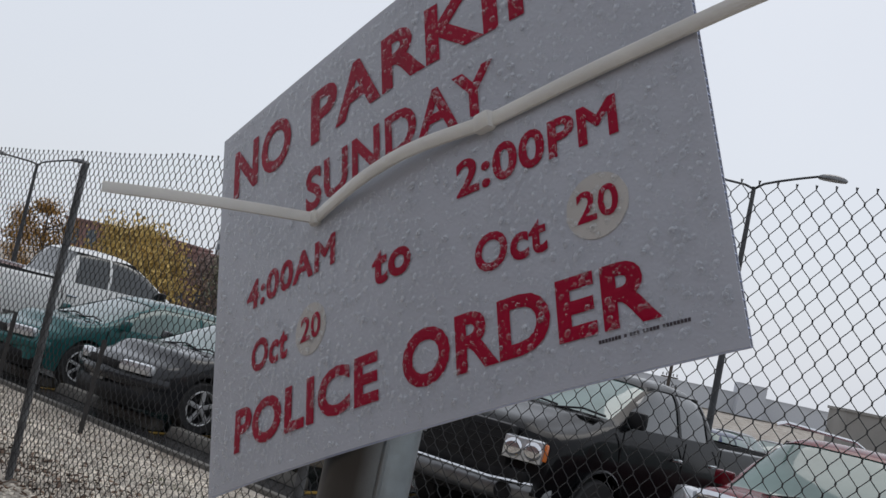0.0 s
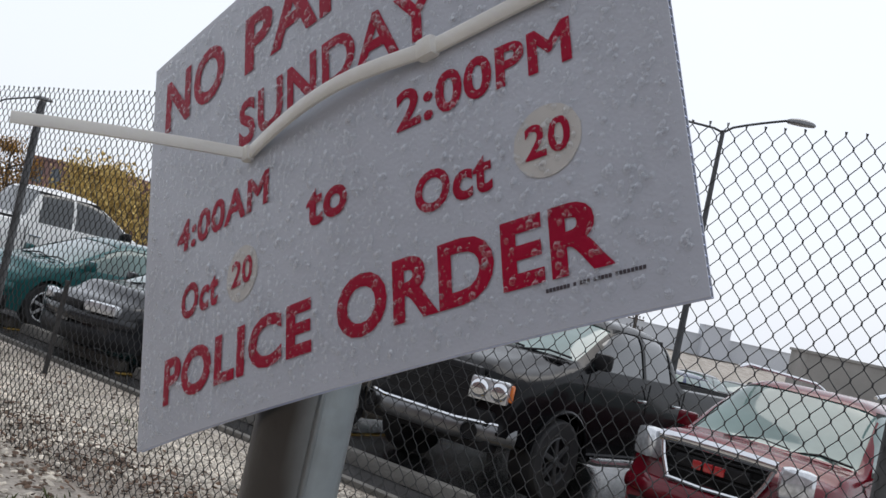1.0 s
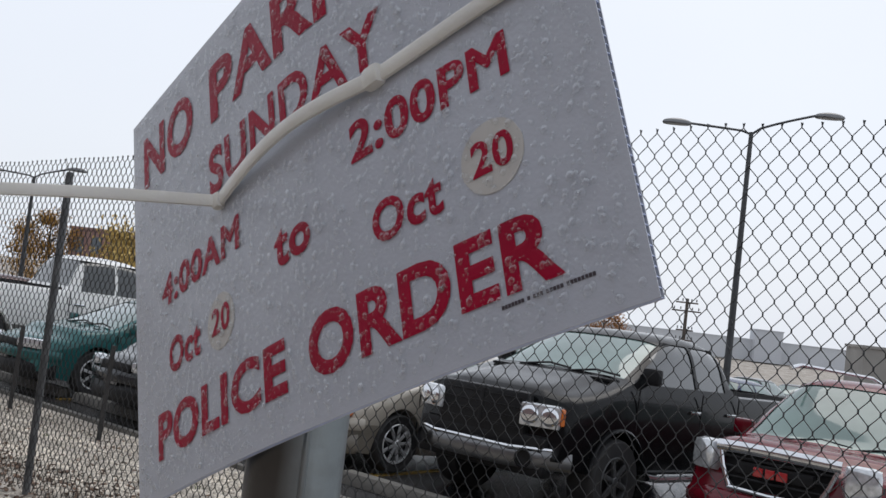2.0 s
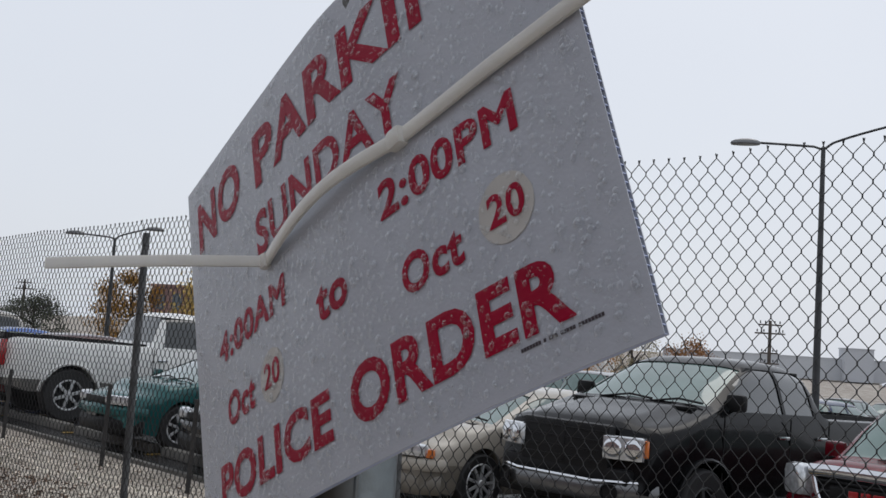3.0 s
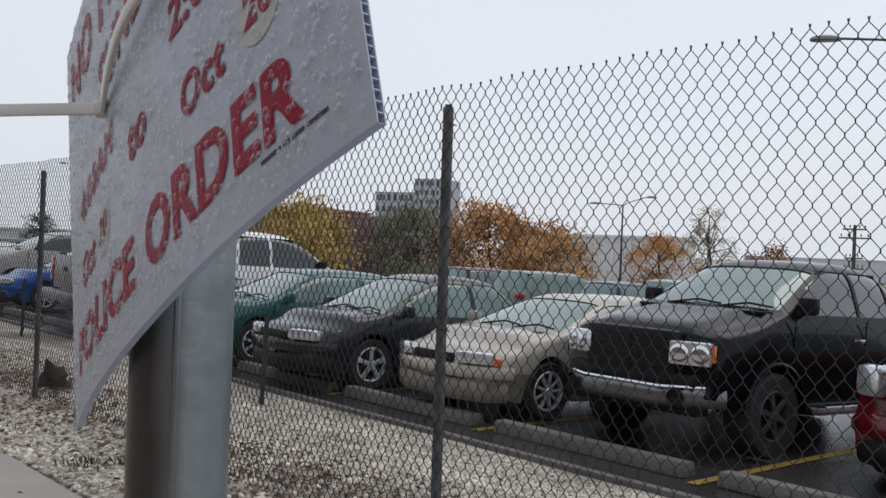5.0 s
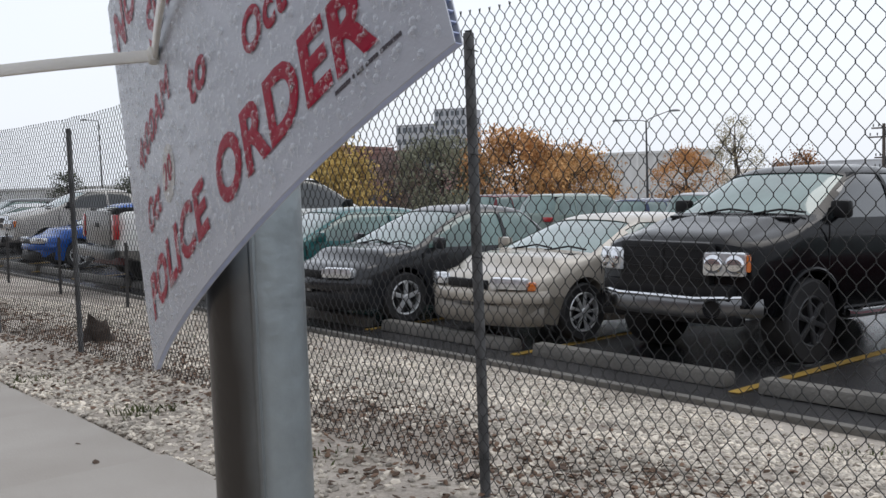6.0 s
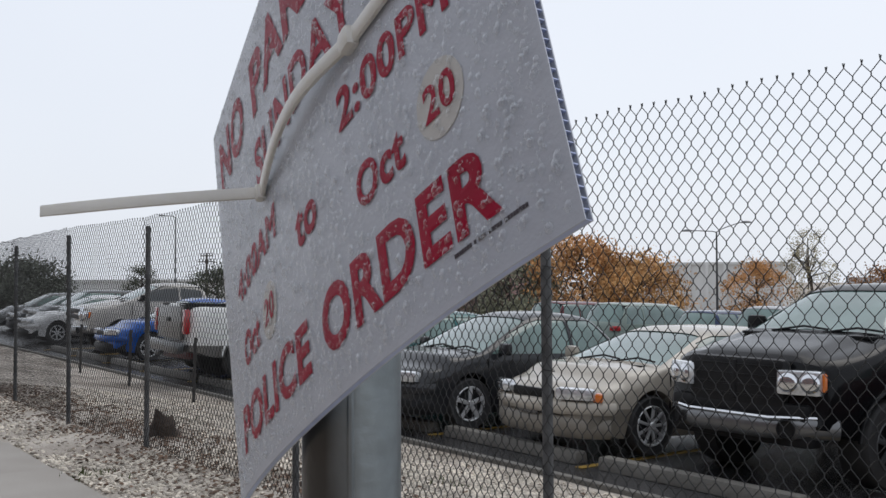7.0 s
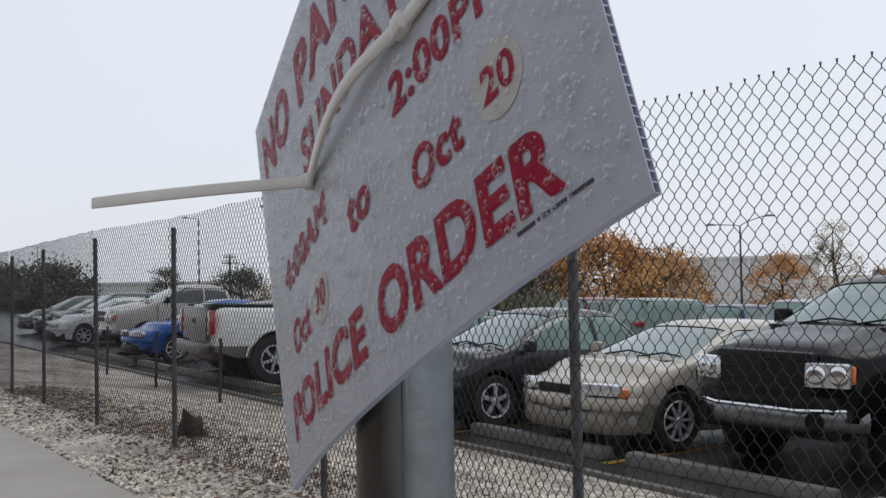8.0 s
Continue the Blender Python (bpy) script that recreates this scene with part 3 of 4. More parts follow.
def handles(car, hw, ys, z, m):
    for s in (-1, 1):
        for y in ys:
            part("door_handle", boxes(((s * (hw + 0.008), y, z), (0.03, 0.2, 0.035), 0.01)), m, car)


def wipers(car, y, z, hw):
    for x in (-0.15, 0.45):
        bm = bmesh.new()
        tube(bm, [(x * hw, y + 0.02, z + 0.02), (x * hw - 0.3, y - 0.09, z + 0.075), (x * hw - 0.6, y - 0.05, z + 0.05)], 0.011, 5)
        part("wiper", bm, M_TRIM, car)
    part("cowl", boxes(((0, y + 0.05, z - 0.008), (hw * 1.5, 0.13, 0.03), 0.01)), M_TRIM, car)


def car_at(name, anchor, local, turn, label, category="car", group=""):
    """A vehicle whose local point (x, y) stands over the world point anchor."""
    t = radians(turn)
    off = Vector((local[0] * math.cos(t) - local[1] * math.sin(t), local[0] * math.sin(t) + local[1] * math.cos(t)))
    x, y = anchor[0] - off.x, anchor[1] - off.y
    tilt = 2.18 * (INTO.x * math.sin(t) - INTO.y * math.cos(t))     # the lot's fall
    return thing(name, pose(x, y, lot_z(to_plan(x, y)[1]), 0, 0, turn) @ pose(0, 0, 0, tilt), label, category, group)


def lens(car, name, c, s, m, turn=0, label="", bevel=0.03):
    ob = part(name, boxes(((0, 0, 0), s, bevel)), m, car, label)
    ob.matrix_basis = pose(*c, 0, 0, turn)
    return ob


def sedan(name, anchor, local, turn, label, col, L=4.8, W=1.82, H=1.45, lower=None, glass=None, group="", hatch=False, suv=False, detail=True, rims=7, amber=False, name_cat="car", lamps=True, side_glass=None):
    """A saloon, hatchback or estate car."""
    car = car_at(name, anchor, local, turn, label, name_cat, group)
    hw, f, r = W / 2, L / 2, -L / 2
    pm = paint(name + "_paint", col)
    g = glass or M_GLASS
    belt = 0.92 if not suv else 1.02
    hood = belt - 0.10 if not suv else belt - 0.04
    nose = 0.64 if not suv else 0.84
    rwl = 0.315 if not suv else 0.36
    tail = belt - (0.02 if not hatch else -0.02)
    wy = (f - 0.92, r + 0.92)
    ws0 = f - 1.06 if not suv else f - 1.08
    ws1 = ws0 - 0.90 if not suv else ws0 - 0.72
    rw1 = r + 1.25 if not hatch else r + 0.45
    rw0 = r + 0.72 if not hatch else r + 0.14
    top = [(r, 0.45), (r + 0.015, tail - 0.22), (r + 0.09, tail - 0.02), (rw0, tail + 0.025), (rw1, H - 0.07), (rw1 + 0.25, H - 0.035), ((ws1 + rw1) / 2, H - 0.015), (ws1 - 0.2, H - 0.035), (ws1, H - 0.085),
           (ws0, belt + 0.015), (ws0 + 0.5, (belt + hood) / 2 + 0.035), (f - 0.45, hood - 0.04), (f - 0.20, nose + 0.085), (f - 0.07, nose + 0.0), (f - 0.015, 0.56), (f, 0.47)]
    shoulder = [(r, 0.44), (r + 0.12, tail - 0.10), (rw0, tail - 0.04), (ws0 - 0.4, belt - 0.01), (ws0, belt - 0.03), (f - 0.5, hood - 0.13), (f - 0.2, nose), (f, 0.46)]
    shell(car, pm, g, side_glass or g, top, shoulder, L, hw, 0.19, wy, rwl, (ws0, ws1, rw1, rw0),
          ((ws1 + rw1) / 2 - 0.05,) if not suv else ((ws1 + rw1) / 2 + 0.35, rw1 + 0.75), hw * (0.70 if not suv else 0.76), step=0.07 if detail else 0.16, lower=(0.50, lower) if lower else None)
    for s in (-1, 1):
        for y in wy:
            wheel(car, s * (hw - 0.015), y, rwl, rwl * 0.69, rims, split=group != "parked cars of the back rows")
        if lamps:
            lens(car, "headlamp", (s * (hw - 0.31), f - 0.135, nose + 0.0), (0.44, 0.17, 0.135), M_LAMP, -s * 27, bevel=0.055)
        if amber:
            lens(car, "corner_lamp", (s * (hw - 0.12), f - 0.27, nose - 0.025), (0.10, 0.13, 0.10), M_AMBER, -s * 40, "amber corner lamp")
        lens(car, "tail_lamp", (s * (hw - 0.22), r + 0.10, tail - 0.16), (0.34, 0.1, 0.15), M_TAIL, s * 12, "red tail lamp")
    part("grille", boxes(((0, f - 0.05, nose - 0.025), (0.66, 0.06, 0.10), 0.02)), M_TRIM, car)
    bm = bmesh.new()
    tube(bm, [(-hw + 0.03, f - 0.42, 0.50), (-hw + 0.12, f - 0.20, 0.50), (-0.5 * hw, f - 0.02, 0.495), (0, f + 0.03, 0.495), (0.5 * hw, f - 0.02, 0.495), (hw - 0.12, f - 0.20, 0.50), (hw - 0.03, f - 0.42, 0.50)], 0.085, 10, (0.45, 0.8))
    part("bumper", bm, pm, car)
    bm = bmesh.new()
    tube(bm, [(-hw + 0.08, f - 0.40, 0.30), (-hw + 0.2, f - 0.17, 0.30), (-0.45 * hw, f - 0.03, 0.30), (0.45 * hw, f - 0.03, 0.30), (hw - 0.2, f - 0.17, 0.30), (hw - 0.08, f - 0.40, 0.30)], 0.11, 8, (0.35, 1))
    part("valance", bm, lower or M_TRIM, car)
    part("sill", boxes(((hw - 0.05, 0, 0.24), (0.08, L - 2.6, 0.10), 0.02), ((-hw + 0.05, 0, 0.24), (0.08, L - 2.6, 0.10), 0.02)), lower or M_TRIM, car)
    if detail:
        mirrors(car, pm, hw * 0.95, ws0 - 0.33, belt + 0.06)
        seams(car, hw * 0.99, (ws0 - 0.12, (ws1 + rw1) / 2 - 0.05), 0.35, belt - 0.06)
        handles(car, hw * 0.985, ((ws1 + rw1) / 2 + 0.12, (ws1 + rw1) / 2 - 0.85), belt - 0.12, pm)
        wipers(car, ws0 + 0.0, belt, hw)
        part("plate", boxes(((0, f + 0.012, 0.47), (0.31, 0.012, 0.15), 0.004)), M_DULL, car, smooth=0)
    return car


def pickup(name, anchor, local, turn, label, col, L=5.8, W=2.0, H=1.80, glass=None, grille="black", bed_open=True, rwl=0.40, rims=None, lower=None, gloss=0.28):
    car = car_at(name, anchor, local, turn, label, "pickup truck")
    hw, f, r = W / 2, L / 2, -L / 2
    pm = paint(name + "_paint", col, gloss=gloss)
    belt, hood = 1.34, 1.185
    wy = (f - 0.95, r + 1.15)
    ws0, ws1, rw1, rw0 = f - 1.14, f - 1.96, f - 3.20, f - 3.32
    roof = H + 0.02
    top = [(r, 0.64), (r + 0.01, 1.26), (r + 0.05, 1.33), (rw0 - 0.06, 1.33), (rw0, belt + 0.03), (rw1, roof - 0.08), (rw1 + 0.25, roof - 0.02), ((ws1 + rw1) / 2, roof), (ws1 - 0.2, roof - 0.025), (ws1, roof - 0.085), (ws0, belt + 0.02),
           (ws0 + 0.4, hood + 0.075), (f - 0.45, hood + 0.02), (f - 0.2, hood - 0.025), (f - 0.09, hood - 0.10), (f - 0.06, 0.80), (f - 0.05, 0.6)]
    shoulder = [(r, 0.62), (r + 0.06, 1.28), (rw0 - 0.1, 1.28), (rw0, belt), (ws0 - 0.2, belt), (ws0 + 0.1, belt - 0.05), (ws0 + 0.5, hood - 0.06), (f - 0.4, hood - 0.12), (f - 0.1, 0.98), (f, 0.6)]
    shell(car, pm, glass or M_GLASS, M_GLASS_D, top, shoulder, L, hw, 0.46, wy, rwl, (ws0, ws1, rw1, rw0), (f - 2.50,), hw * 0.755, TRUCK_FLANK,
          corner=0.12, bow=0.12, dome=0.03, pillar=0.12, bed=(r + 0.09, rw0 - 0.12, hw - 0.25), lower=lower)
    if bed_open:
        ym, yl, xw = (r + rw0) / 2 - 0.015, rw0 - r - 0.19, W - 0.48
        part("bed_liner", boxes(((0, ym, 0.90), (xw, yl, 0.03)), ((xw / 2, ym, 1.13), (0.03, yl, 0.46)), ((-xw / 2, ym, 1.13), (0.03, yl, 0.46)),
                                ((0, ym - yl / 2, 1.13), (xw, 0.03, 0.44)), ((0, ym + yl / 2, 1.13), (xw, 0.03, 0.44))), M_TRIM, car, smooth=0)
    for s in (-1, 1):
        for y in wy:
            wheel(car, s * (hw - 0.01), y, rwl, rwl * 0.60, 6, rims, 0.27, True)
            bm = bmesh.new()
            pts = [(s * (hw + 0.005), y + (rwl + 0.085) * math.cos(t), rwl + (rwl + 0.085) * math.sin(t)) for t in np.linspace(0.1, math.pi - 0.1, 14)]
            tube(bm, pts, 0.02, 6, (1, 1))
            part("fender_flare", bm, pm, car)
        lamp = lens(car, "headlamp", (s * (hw - 0.33), f - 0.115, 0.945), (0.38, 0.16, 0.215), M_LAMP, -s * 20)
        for dx in (-0.10, 0.09):
            bm = bmesh.new()
            lathe(bm, [(0.085, 0.0), (0.075, -0.012), (0.05, -0.02), (0.0005, -0.022)], 16)
            bmesh.ops.rotate(bm, verts=bm.verts, cent=(0, 0, 0), matrix=Matrix.Rotation(-math.pi / 2, 3, "Z"))
            bmesh.ops.translate(bm, verts=bm.verts, vec=(dx, 0.086, 0))
            part("reflector", bm, M_CHROME, lamp)
        lens(car, "corner_lamp", (s * (hw - 0.155), f - 0.185, 0.955), (0.045, 0.10, 0.16), M_AMBER, -s * 50, "amber corner lamp", 0.02)
        lens(car, "tail_lamp", (s * (hw - 0.09), r + 0.03, 1.06), (0.15, 0.10, 0.42), M_TAIL, 0, "tall red tail lamp", 0.02)
    if grille == "black":
        part("grille", boxes(((0, f - 0.085, 0.915), (1.06, 0.12, 0.44), 0.05), ((0, f - 0.10, 0.68), (1.5, 0.14, 0.16), 0.04)), M_TRIM, car)
        part("grille_bar", boxes(((0, f - 0.03, 0.93), (0.05, 0.03, 0.36), 0.012)), M_TRIM, car)
        for k in range(4):
            part("grille_bar", boxes(((0, f - 0.032, 0.80 + k * 0.088), (0.96, 0.025, 0.018), 0.004)), M_TRIM, car)
    else:
        part("grille", boxes(((0, f - 0.07, 0.97), (1.08, 0.10, 0.36), 0.04)), M_CHROME, car)
        part("grille_insert", boxes(((0, f - 0.03, 1.04), (0.98, 0.05, 0.12), 0.02), ((0, f - 0.03, 0.89), (0.98, 0.05, 0.12), 0.02)), M_TRIM, car)
    # front bumper: a steel bar that dips in the middle, with fog lamps
    bm = bmesh.new()
    tube(bm, [(-hw + 0.08, f - 0.30, 0.56), (-hw + 0.24, f - 0.07, 0.56), (-0.4, f + 0.05, 0.545), (0.4, f + 0.05, 0.545), (hw - 0.24, f - 0.07, 0.56), (hw - 0.08, f - 0.30, 0.56)], 0.09, 12, (0.42, 1.0))
    part("front_bumper", bm, M_DULL, car, "dull metal bumper")
    bm = bmesh.new()
    tube(bm, [(-hw + 0.10, f - 0.27, 0.65), (-hw + 0.25, f - 0.05, 0.65), (-0.45, f + 0.065, 0.635), (0.45, f + 0.065, 0.635), (hw - 0.25, f - 0.05, 0.65), (hw - 0.10, f - 0.27, 0.65)], 0.018, 6)
    part("bumper_trim", bm, M_CHROME, car)
    part("valance", boxes(((0, f - 0.14, 0.45), (W * 0.8, 0.2, 0.12), 0.04)), M_TRIM, car)
    for s in (-1, 1):
        bm = bmesh.new()
        lathe(bm, [(0.085, 0.03), (0.075, 0.035), (0.07, 0.01), (0.0005, 0.005)], 18)
        ob = part("fog_lamp", bm, M_TRIM, car)
        ob.matrix_basis = pose(s * (hw - 0.36), f + 0.03, 0.555, 0, 0, 90 - s * 16)
    part("rear_bumper", boxes(((0, r - 0.08, 0.62), (W * 0.94, 0.18, 0.20), 0.04), ((0, r - 0.17, 0.5), (0.1, 0.12, 0.08), 0.02)), M_DULL, car)
    part("tailgate", boxes(((0, r + 0.005, 1.03), (W * 0.74, 0.05, 0.58), 0.02)), lower[1] if lower else pm, car)
    part("tailgate_handle", boxes(((0, r - 0.02, 1.08), (0.22, 0.03, 0.08), 0.01)), M_TRIM, car)
    mirrors(car, M_TRIM, hw * 0.86, ws0 - 0.34, belt + 0.08, (0.20, 0.10, 0.17))
    seams(car, hw * 0.995, (ws0 - 0.08, f - 2.50, rw0 - 0.03), 0.6, belt - 0.05)
    handles(car, hw * 0.99, (f - 2.36, f - 3.18), 1.10, M_CHROME)
    wipers(car, ws0 + 0.02, belt, hw)
    for s in (-1, 1):
        bm = bmesh.new()
        tube(bm, [(s * (hw + 0.02), f - 1.5, 0.44), (s * (hw + 0.06), f - 1.6, 0.43), (s * (hw + 0.06), f - 3.9, 0.43), (s * (hw + 0.02), f - 4.0, 0.44)], 0.035, 8)
        part("side_step", bm, M_CHROME, car, "chrome side step")
    return car


ram = pickup("black_pickup", (0.01, 9.5), (-0.66, 2.69), NOSE_IN + 1, "black crew-cab pickup truck, wet, nosed up to a wheel stop", (0.006, 0.0062, 0.007), L=5.6, W=1.95, H=1.83, rims=M_STEEL, gloss=0.12)
tan = sedan("beige_saloon", (-2.0, 10.5), (-0.80, 2.25), NOSE_IN, "beige two-tone saloon car parked beside the black pickup", (0.42, 0.385, 0.33), 5.0, 1.84, 1.34, lower=mat("tan_sill", (0.20, 0.18, 0.15), 0.4), amber=True, rims=9)
dark = sedan("dark_grey_hatchback", (-3.92, 11.95), (-0.89, 1.26), NOSE_IN, "dark charcoal hatchback car with five-spoke alloy wheels", (0.022, 0.023, 0.026), 4.35, 1.82, 1.44, hatch=False, rims=5)
teal = sedan("teal_saloon", (-6.25, 13.3), (-0.86, 1.5), NOSE_IN, "dark teal saloon car parked nose-in", (0.02, 0.10, 0.10), 4.7, 1.76, 1.40, rims=7)
white = pickup("white_pickup", (-10.15, 14.9), (0.9, -2.85), BACKED_IN - 5, "white crew-cab pickup truck with pewter lower body, backed in", (0.78, 0.78, 0.76), 5.9, 2.0, 1.92, grille="chrome", rwl=0.43, lower=(0.66, mat("pewter_paint", (0.17, 0.165, 0.155), 0.3, 0.3, coat=0.2)))
white.scale = (1.02, 1.02, 1.02)


def suv_red(anchor, local, turn):
    car = sedan("red_suv", anchor, local, turn, "deep red compact SUV with a wide chrome-framed grille", (0.12, 0.004, 0.011), 4.7, 1.85, 1.66, suv=True, hatch=True, rims=6, name_cat="SUV", lamps=False)
    f = 2.35
    part("grille_frame", tube(tube(tube(tube(bmesh.new(), [(-0.52, f - 0.075, 0.965), (-0.3, f - 0.02, 0.975), (0, f + 0.01, 0.98), (0.3, f - 0.02, 0.975), (0.52, f - 0.075, 0.965)], 0.05, 10, (0.6, 1)),
                              [(-0.5, f - 0.075, 0.96), (-0.45, f - 0.05, 0.80), (-0.37, f - 0.03, 0.645)], 0.022, 8), [(0.5, f - 0.075, 0.96), (0.45, f - 0.05, 0.80), (0.37, f - 0.03, 0.645)], 0.022, 8),
                              [(-0.38, f - 0.03, 0.645), (0, f + 0.01, 0.635), (0.38, f - 0.03, 0.645)], 0.02, 8), M_CHROME, car, "chrome frame")
    g = panel((0.38, f - 0.06, 0.645), (-0.38, f - 0.06, 0.645), (-0.49, f - 0.10, 0.95), (0.49, f - 0.10, 0.95), 0.05, thick=0.03)
    for k in range(3):
        tube(g, [(-0.42 - 0.03 * k, f - 0.075, 0.73 + k * 0.08), (0, f - 0.005, 0.73 + k * 0.08), (0.42 + 0.03 * k, f - 0.075, 0.73 + k * 0.08)], 0.012, 6)
    part("grille_mesh", g, M_TRIM, car)
    part("badge", boxes(((-0.10, f + 0.035, 0.81), (0.09, 0.015, 0.075), 0.01), ((0.0, f + 0.035, 0.81), (0.08, 0.015, 0.075), 0.01), ((0.10, f + 0.035, 0.81), (0.08, 0.015, 0.075), 0.01)), M_TAIL, car, "red badge bars")
    for s in (-1, 1):
        lens(car, "tall_headlamp", (s * 0.655, f - 0.17, 0.865), (0.29, 0.16, 0.27), M_LAMP, -s * 27, bevel=0.07)
        bm = bmesh.new()
        tube(bm, [(s * 0.66, 0.75, 1.70), (s * 0.67, 0.5, 1.745), (s * 0.67, -1.4, 1.735), (s * 0.66, -1.7, 1.68)], 0.02, 6)
        part("roof_rail", bm, M_CHROME, car)
    part("front_bumper", tube(bmesh.new(), [(-0.86, f - 0.50, 0.50), (-0.80, f - 0.26, 0.50), (-0.5, f - 0.07, 0.50), (0, f + 0.015, 0.50), (0.5, f - 0.07, 0.50), (0.80, f - 0.26, 0.50), (0.86, f - 0.50, 0.50)], 0.11, 12, (0.5, 1)), bpy.data.materials["red_suv_paint"], car)
    return car


gmc = suv_red((1.88, 8.7), (0, 2.38), NOSE_IN)

# the rest of the front row, further along the fence
G = "parked cars of the front row"


def row_car(name, a, b, turn, label, col, **kw):
    p = plan(a, b)
    return sedan(name, (p.x, p.y), (0, 0), turn, label, col, group=G, **kw)


row_car("maroon_saloon", 16.7, 6.9, BACKED_IN + 2, "dark car with red tail lamps parked tail-first behind the white pickup", (0.06, 0.012, 0.014), L=4.7, W=1.8, H=1.45)
row_car("blue_hatchback", 20.6, 6.5, NOSE_IN, "bright blue small car parked nose-in", (0.012, 0.075, 0.30), L=4.3, W=1.76, H=1.46)
p = plan(24.0, 7.6)
pickup("silver_pickup", (p.x, p.y), (0, 0), NOSE_IN, "pale silver pickup truck with dark tinted side windows", (0.42, 0.40, 0.37), grille="chrome")
row_car("white_saloon", 28.6, 6.6, NOSE_IN, "small white saloon car parked nose-in", (0.62, 0.63, 0.63), L=4.5, W=1.76, H=1.44)
row_car("dark_estate", 32.4, 7.8, NOSE_IN, "dark grey estate car with a low roof", (0.05, 0.055, 0.06), L=4.8, W=1.85, H=1.6, suv=True, hatch=True)
row_car("black_saloon", 35.2, 7.8, NOSE_IN, "black saloon car at the far end of the row", (0.02, 0.022, 0.025), L=4.7, W=1.8, H=1.45)
row_car("grey_saloon", 38.0, 7.8, NOSE_IN, "grey saloon car at the far end of the row", (0.16, 0.165, 0.17), L=4.7, W=1.8, H=1.45)

# the rows behind
rr = random.Random(21)
COLS = [("white", (0.60, 0.61, 0.61)), ("silver", (0.36, 0.37, 0.38)), ("dark_grey", (0.07, 0.072, 0.078)), ("black", (0.018, 0.019, 0.021)), ("pale_green", (0.20, 0.25, 0.22)), ("white", (0.60, 0.60, 0.59)), ("navy", (0.02, 0.035, 0.09)), ("maroon", (0.10, 0.015, 0.02))]
for row, (b0, turn) in enumerate(((21.5, BACKED_IN), (27.5, NOSE_IN), (40, BACKED_IN), (46, NOSE_IN))):
    n = 12 if row < 2 else 14
    for k in range(n):
        a = -9 + k * 2.85 + rr.uniform(-0.2, 0.2) + row * 0.7
        if rr.random() < 0.1:
            continue
        cn, cc = COLS[rr.randrange(len(COLS))]
        kind = rr.random()
        pp = plan(a, b0 + rr.uniform(-0.3, 0.3))
        kw = dict(L=4.7, W=1.8, H=1.45, detail=row < 2)
        word = "saloon"
        if kind < 0.2:
            kw.update(L=4.9, W=1.9, H=1.66, suv=True, hatch=True)
            word = "minivan"
        elif kind < 0.45:
            kw.update(L=4.3, H=1.5, hatch=True)
            word = "hatchback"
        sedan(cn + "_" + word, (pp.x, pp.y), (0, 0), turn + rr.uniform(-2, 2), cn.replace("_", " ") + " " + word + " parked in a back row of the lot", cc, group="parked cars of the back rows", **kw)

# ---- stakes, stump ----
for a, b in ((6.45, 3.0), (8.5, 3.05), (11.6, 3.1), (14.6, 3.1), (18.0, 3.2)):
    stake(a, b, 0.98, 1.5)

sp = plan(5.75, 0.55)
stump_t = thing("tree_stump", pose(sp.x, sp.y, height(5.75, 0.55) - 0.02), "dark weathered stump of rotten wood by the fence", "stump")
bm = bmesh.new()
bmesh.ops.create_cone(bm, cap_ends=True, segments=14, radius1=0.14, radius2=0.07, depth=0.24, matrix=Matrix.Translation((0, 0, 0.10)))
bmesh.ops.subdivide_edges(bm, edges=bm.edges[:], cuts=2, use_grid_fill=True)
for v in bm.verts:
    v.co += v.co.normalized() * 0.09 * noise.noise(v.co * 9) + Vector((0, 0, 0.06 * noise.noise(v.co * 6) * (v.co.z > 0.1)))
part("wood", bm, M_STUMP, stump_t)

# ---- the sign on its pole ----
SIGN_O = Vector((0.006, 0.973, 1.180))
EU, EV = Vector((0.70043, -0.59284, 0.39742)).normalized(), Vector((-0.27901, 0.28509, 0.91700)).normalized()
EN = EU.cross(EV)
SW, SH, ST, PEAK = 0.4555, 0.3050, 0.0042, 0.56


def bend(u, v, h=0.0):
    """A point of the bowed sheet: u across, v up, h out from its face."""
    s = u / SW
    p = 1.15 - 0.575 * ramp(v, 0.0, 0.19)      # rounder at the foot, creased where the tie pulls it
    d, half = ((PEAK - s) / PEAK, PEAK) if s < PEAK else ((s - PEAK) / (1 - PEAK), PEAK - 1)
    w = 0.0178 * (1.0 - (d * d + 0.004) ** p) - 0.001
    slope = 0.0178 * 2 * p * d * (d * d + 0.004) ** (p - 1) / half / SW
    return SIGN_O + EU * (u - h * slope) + EV * v + EN * (w + h)


sign = thing("no_parking_sign", pose(0, 0, 0), "pale grey corrugated plastic parking notice with red lettering, wet with rain", "sign")


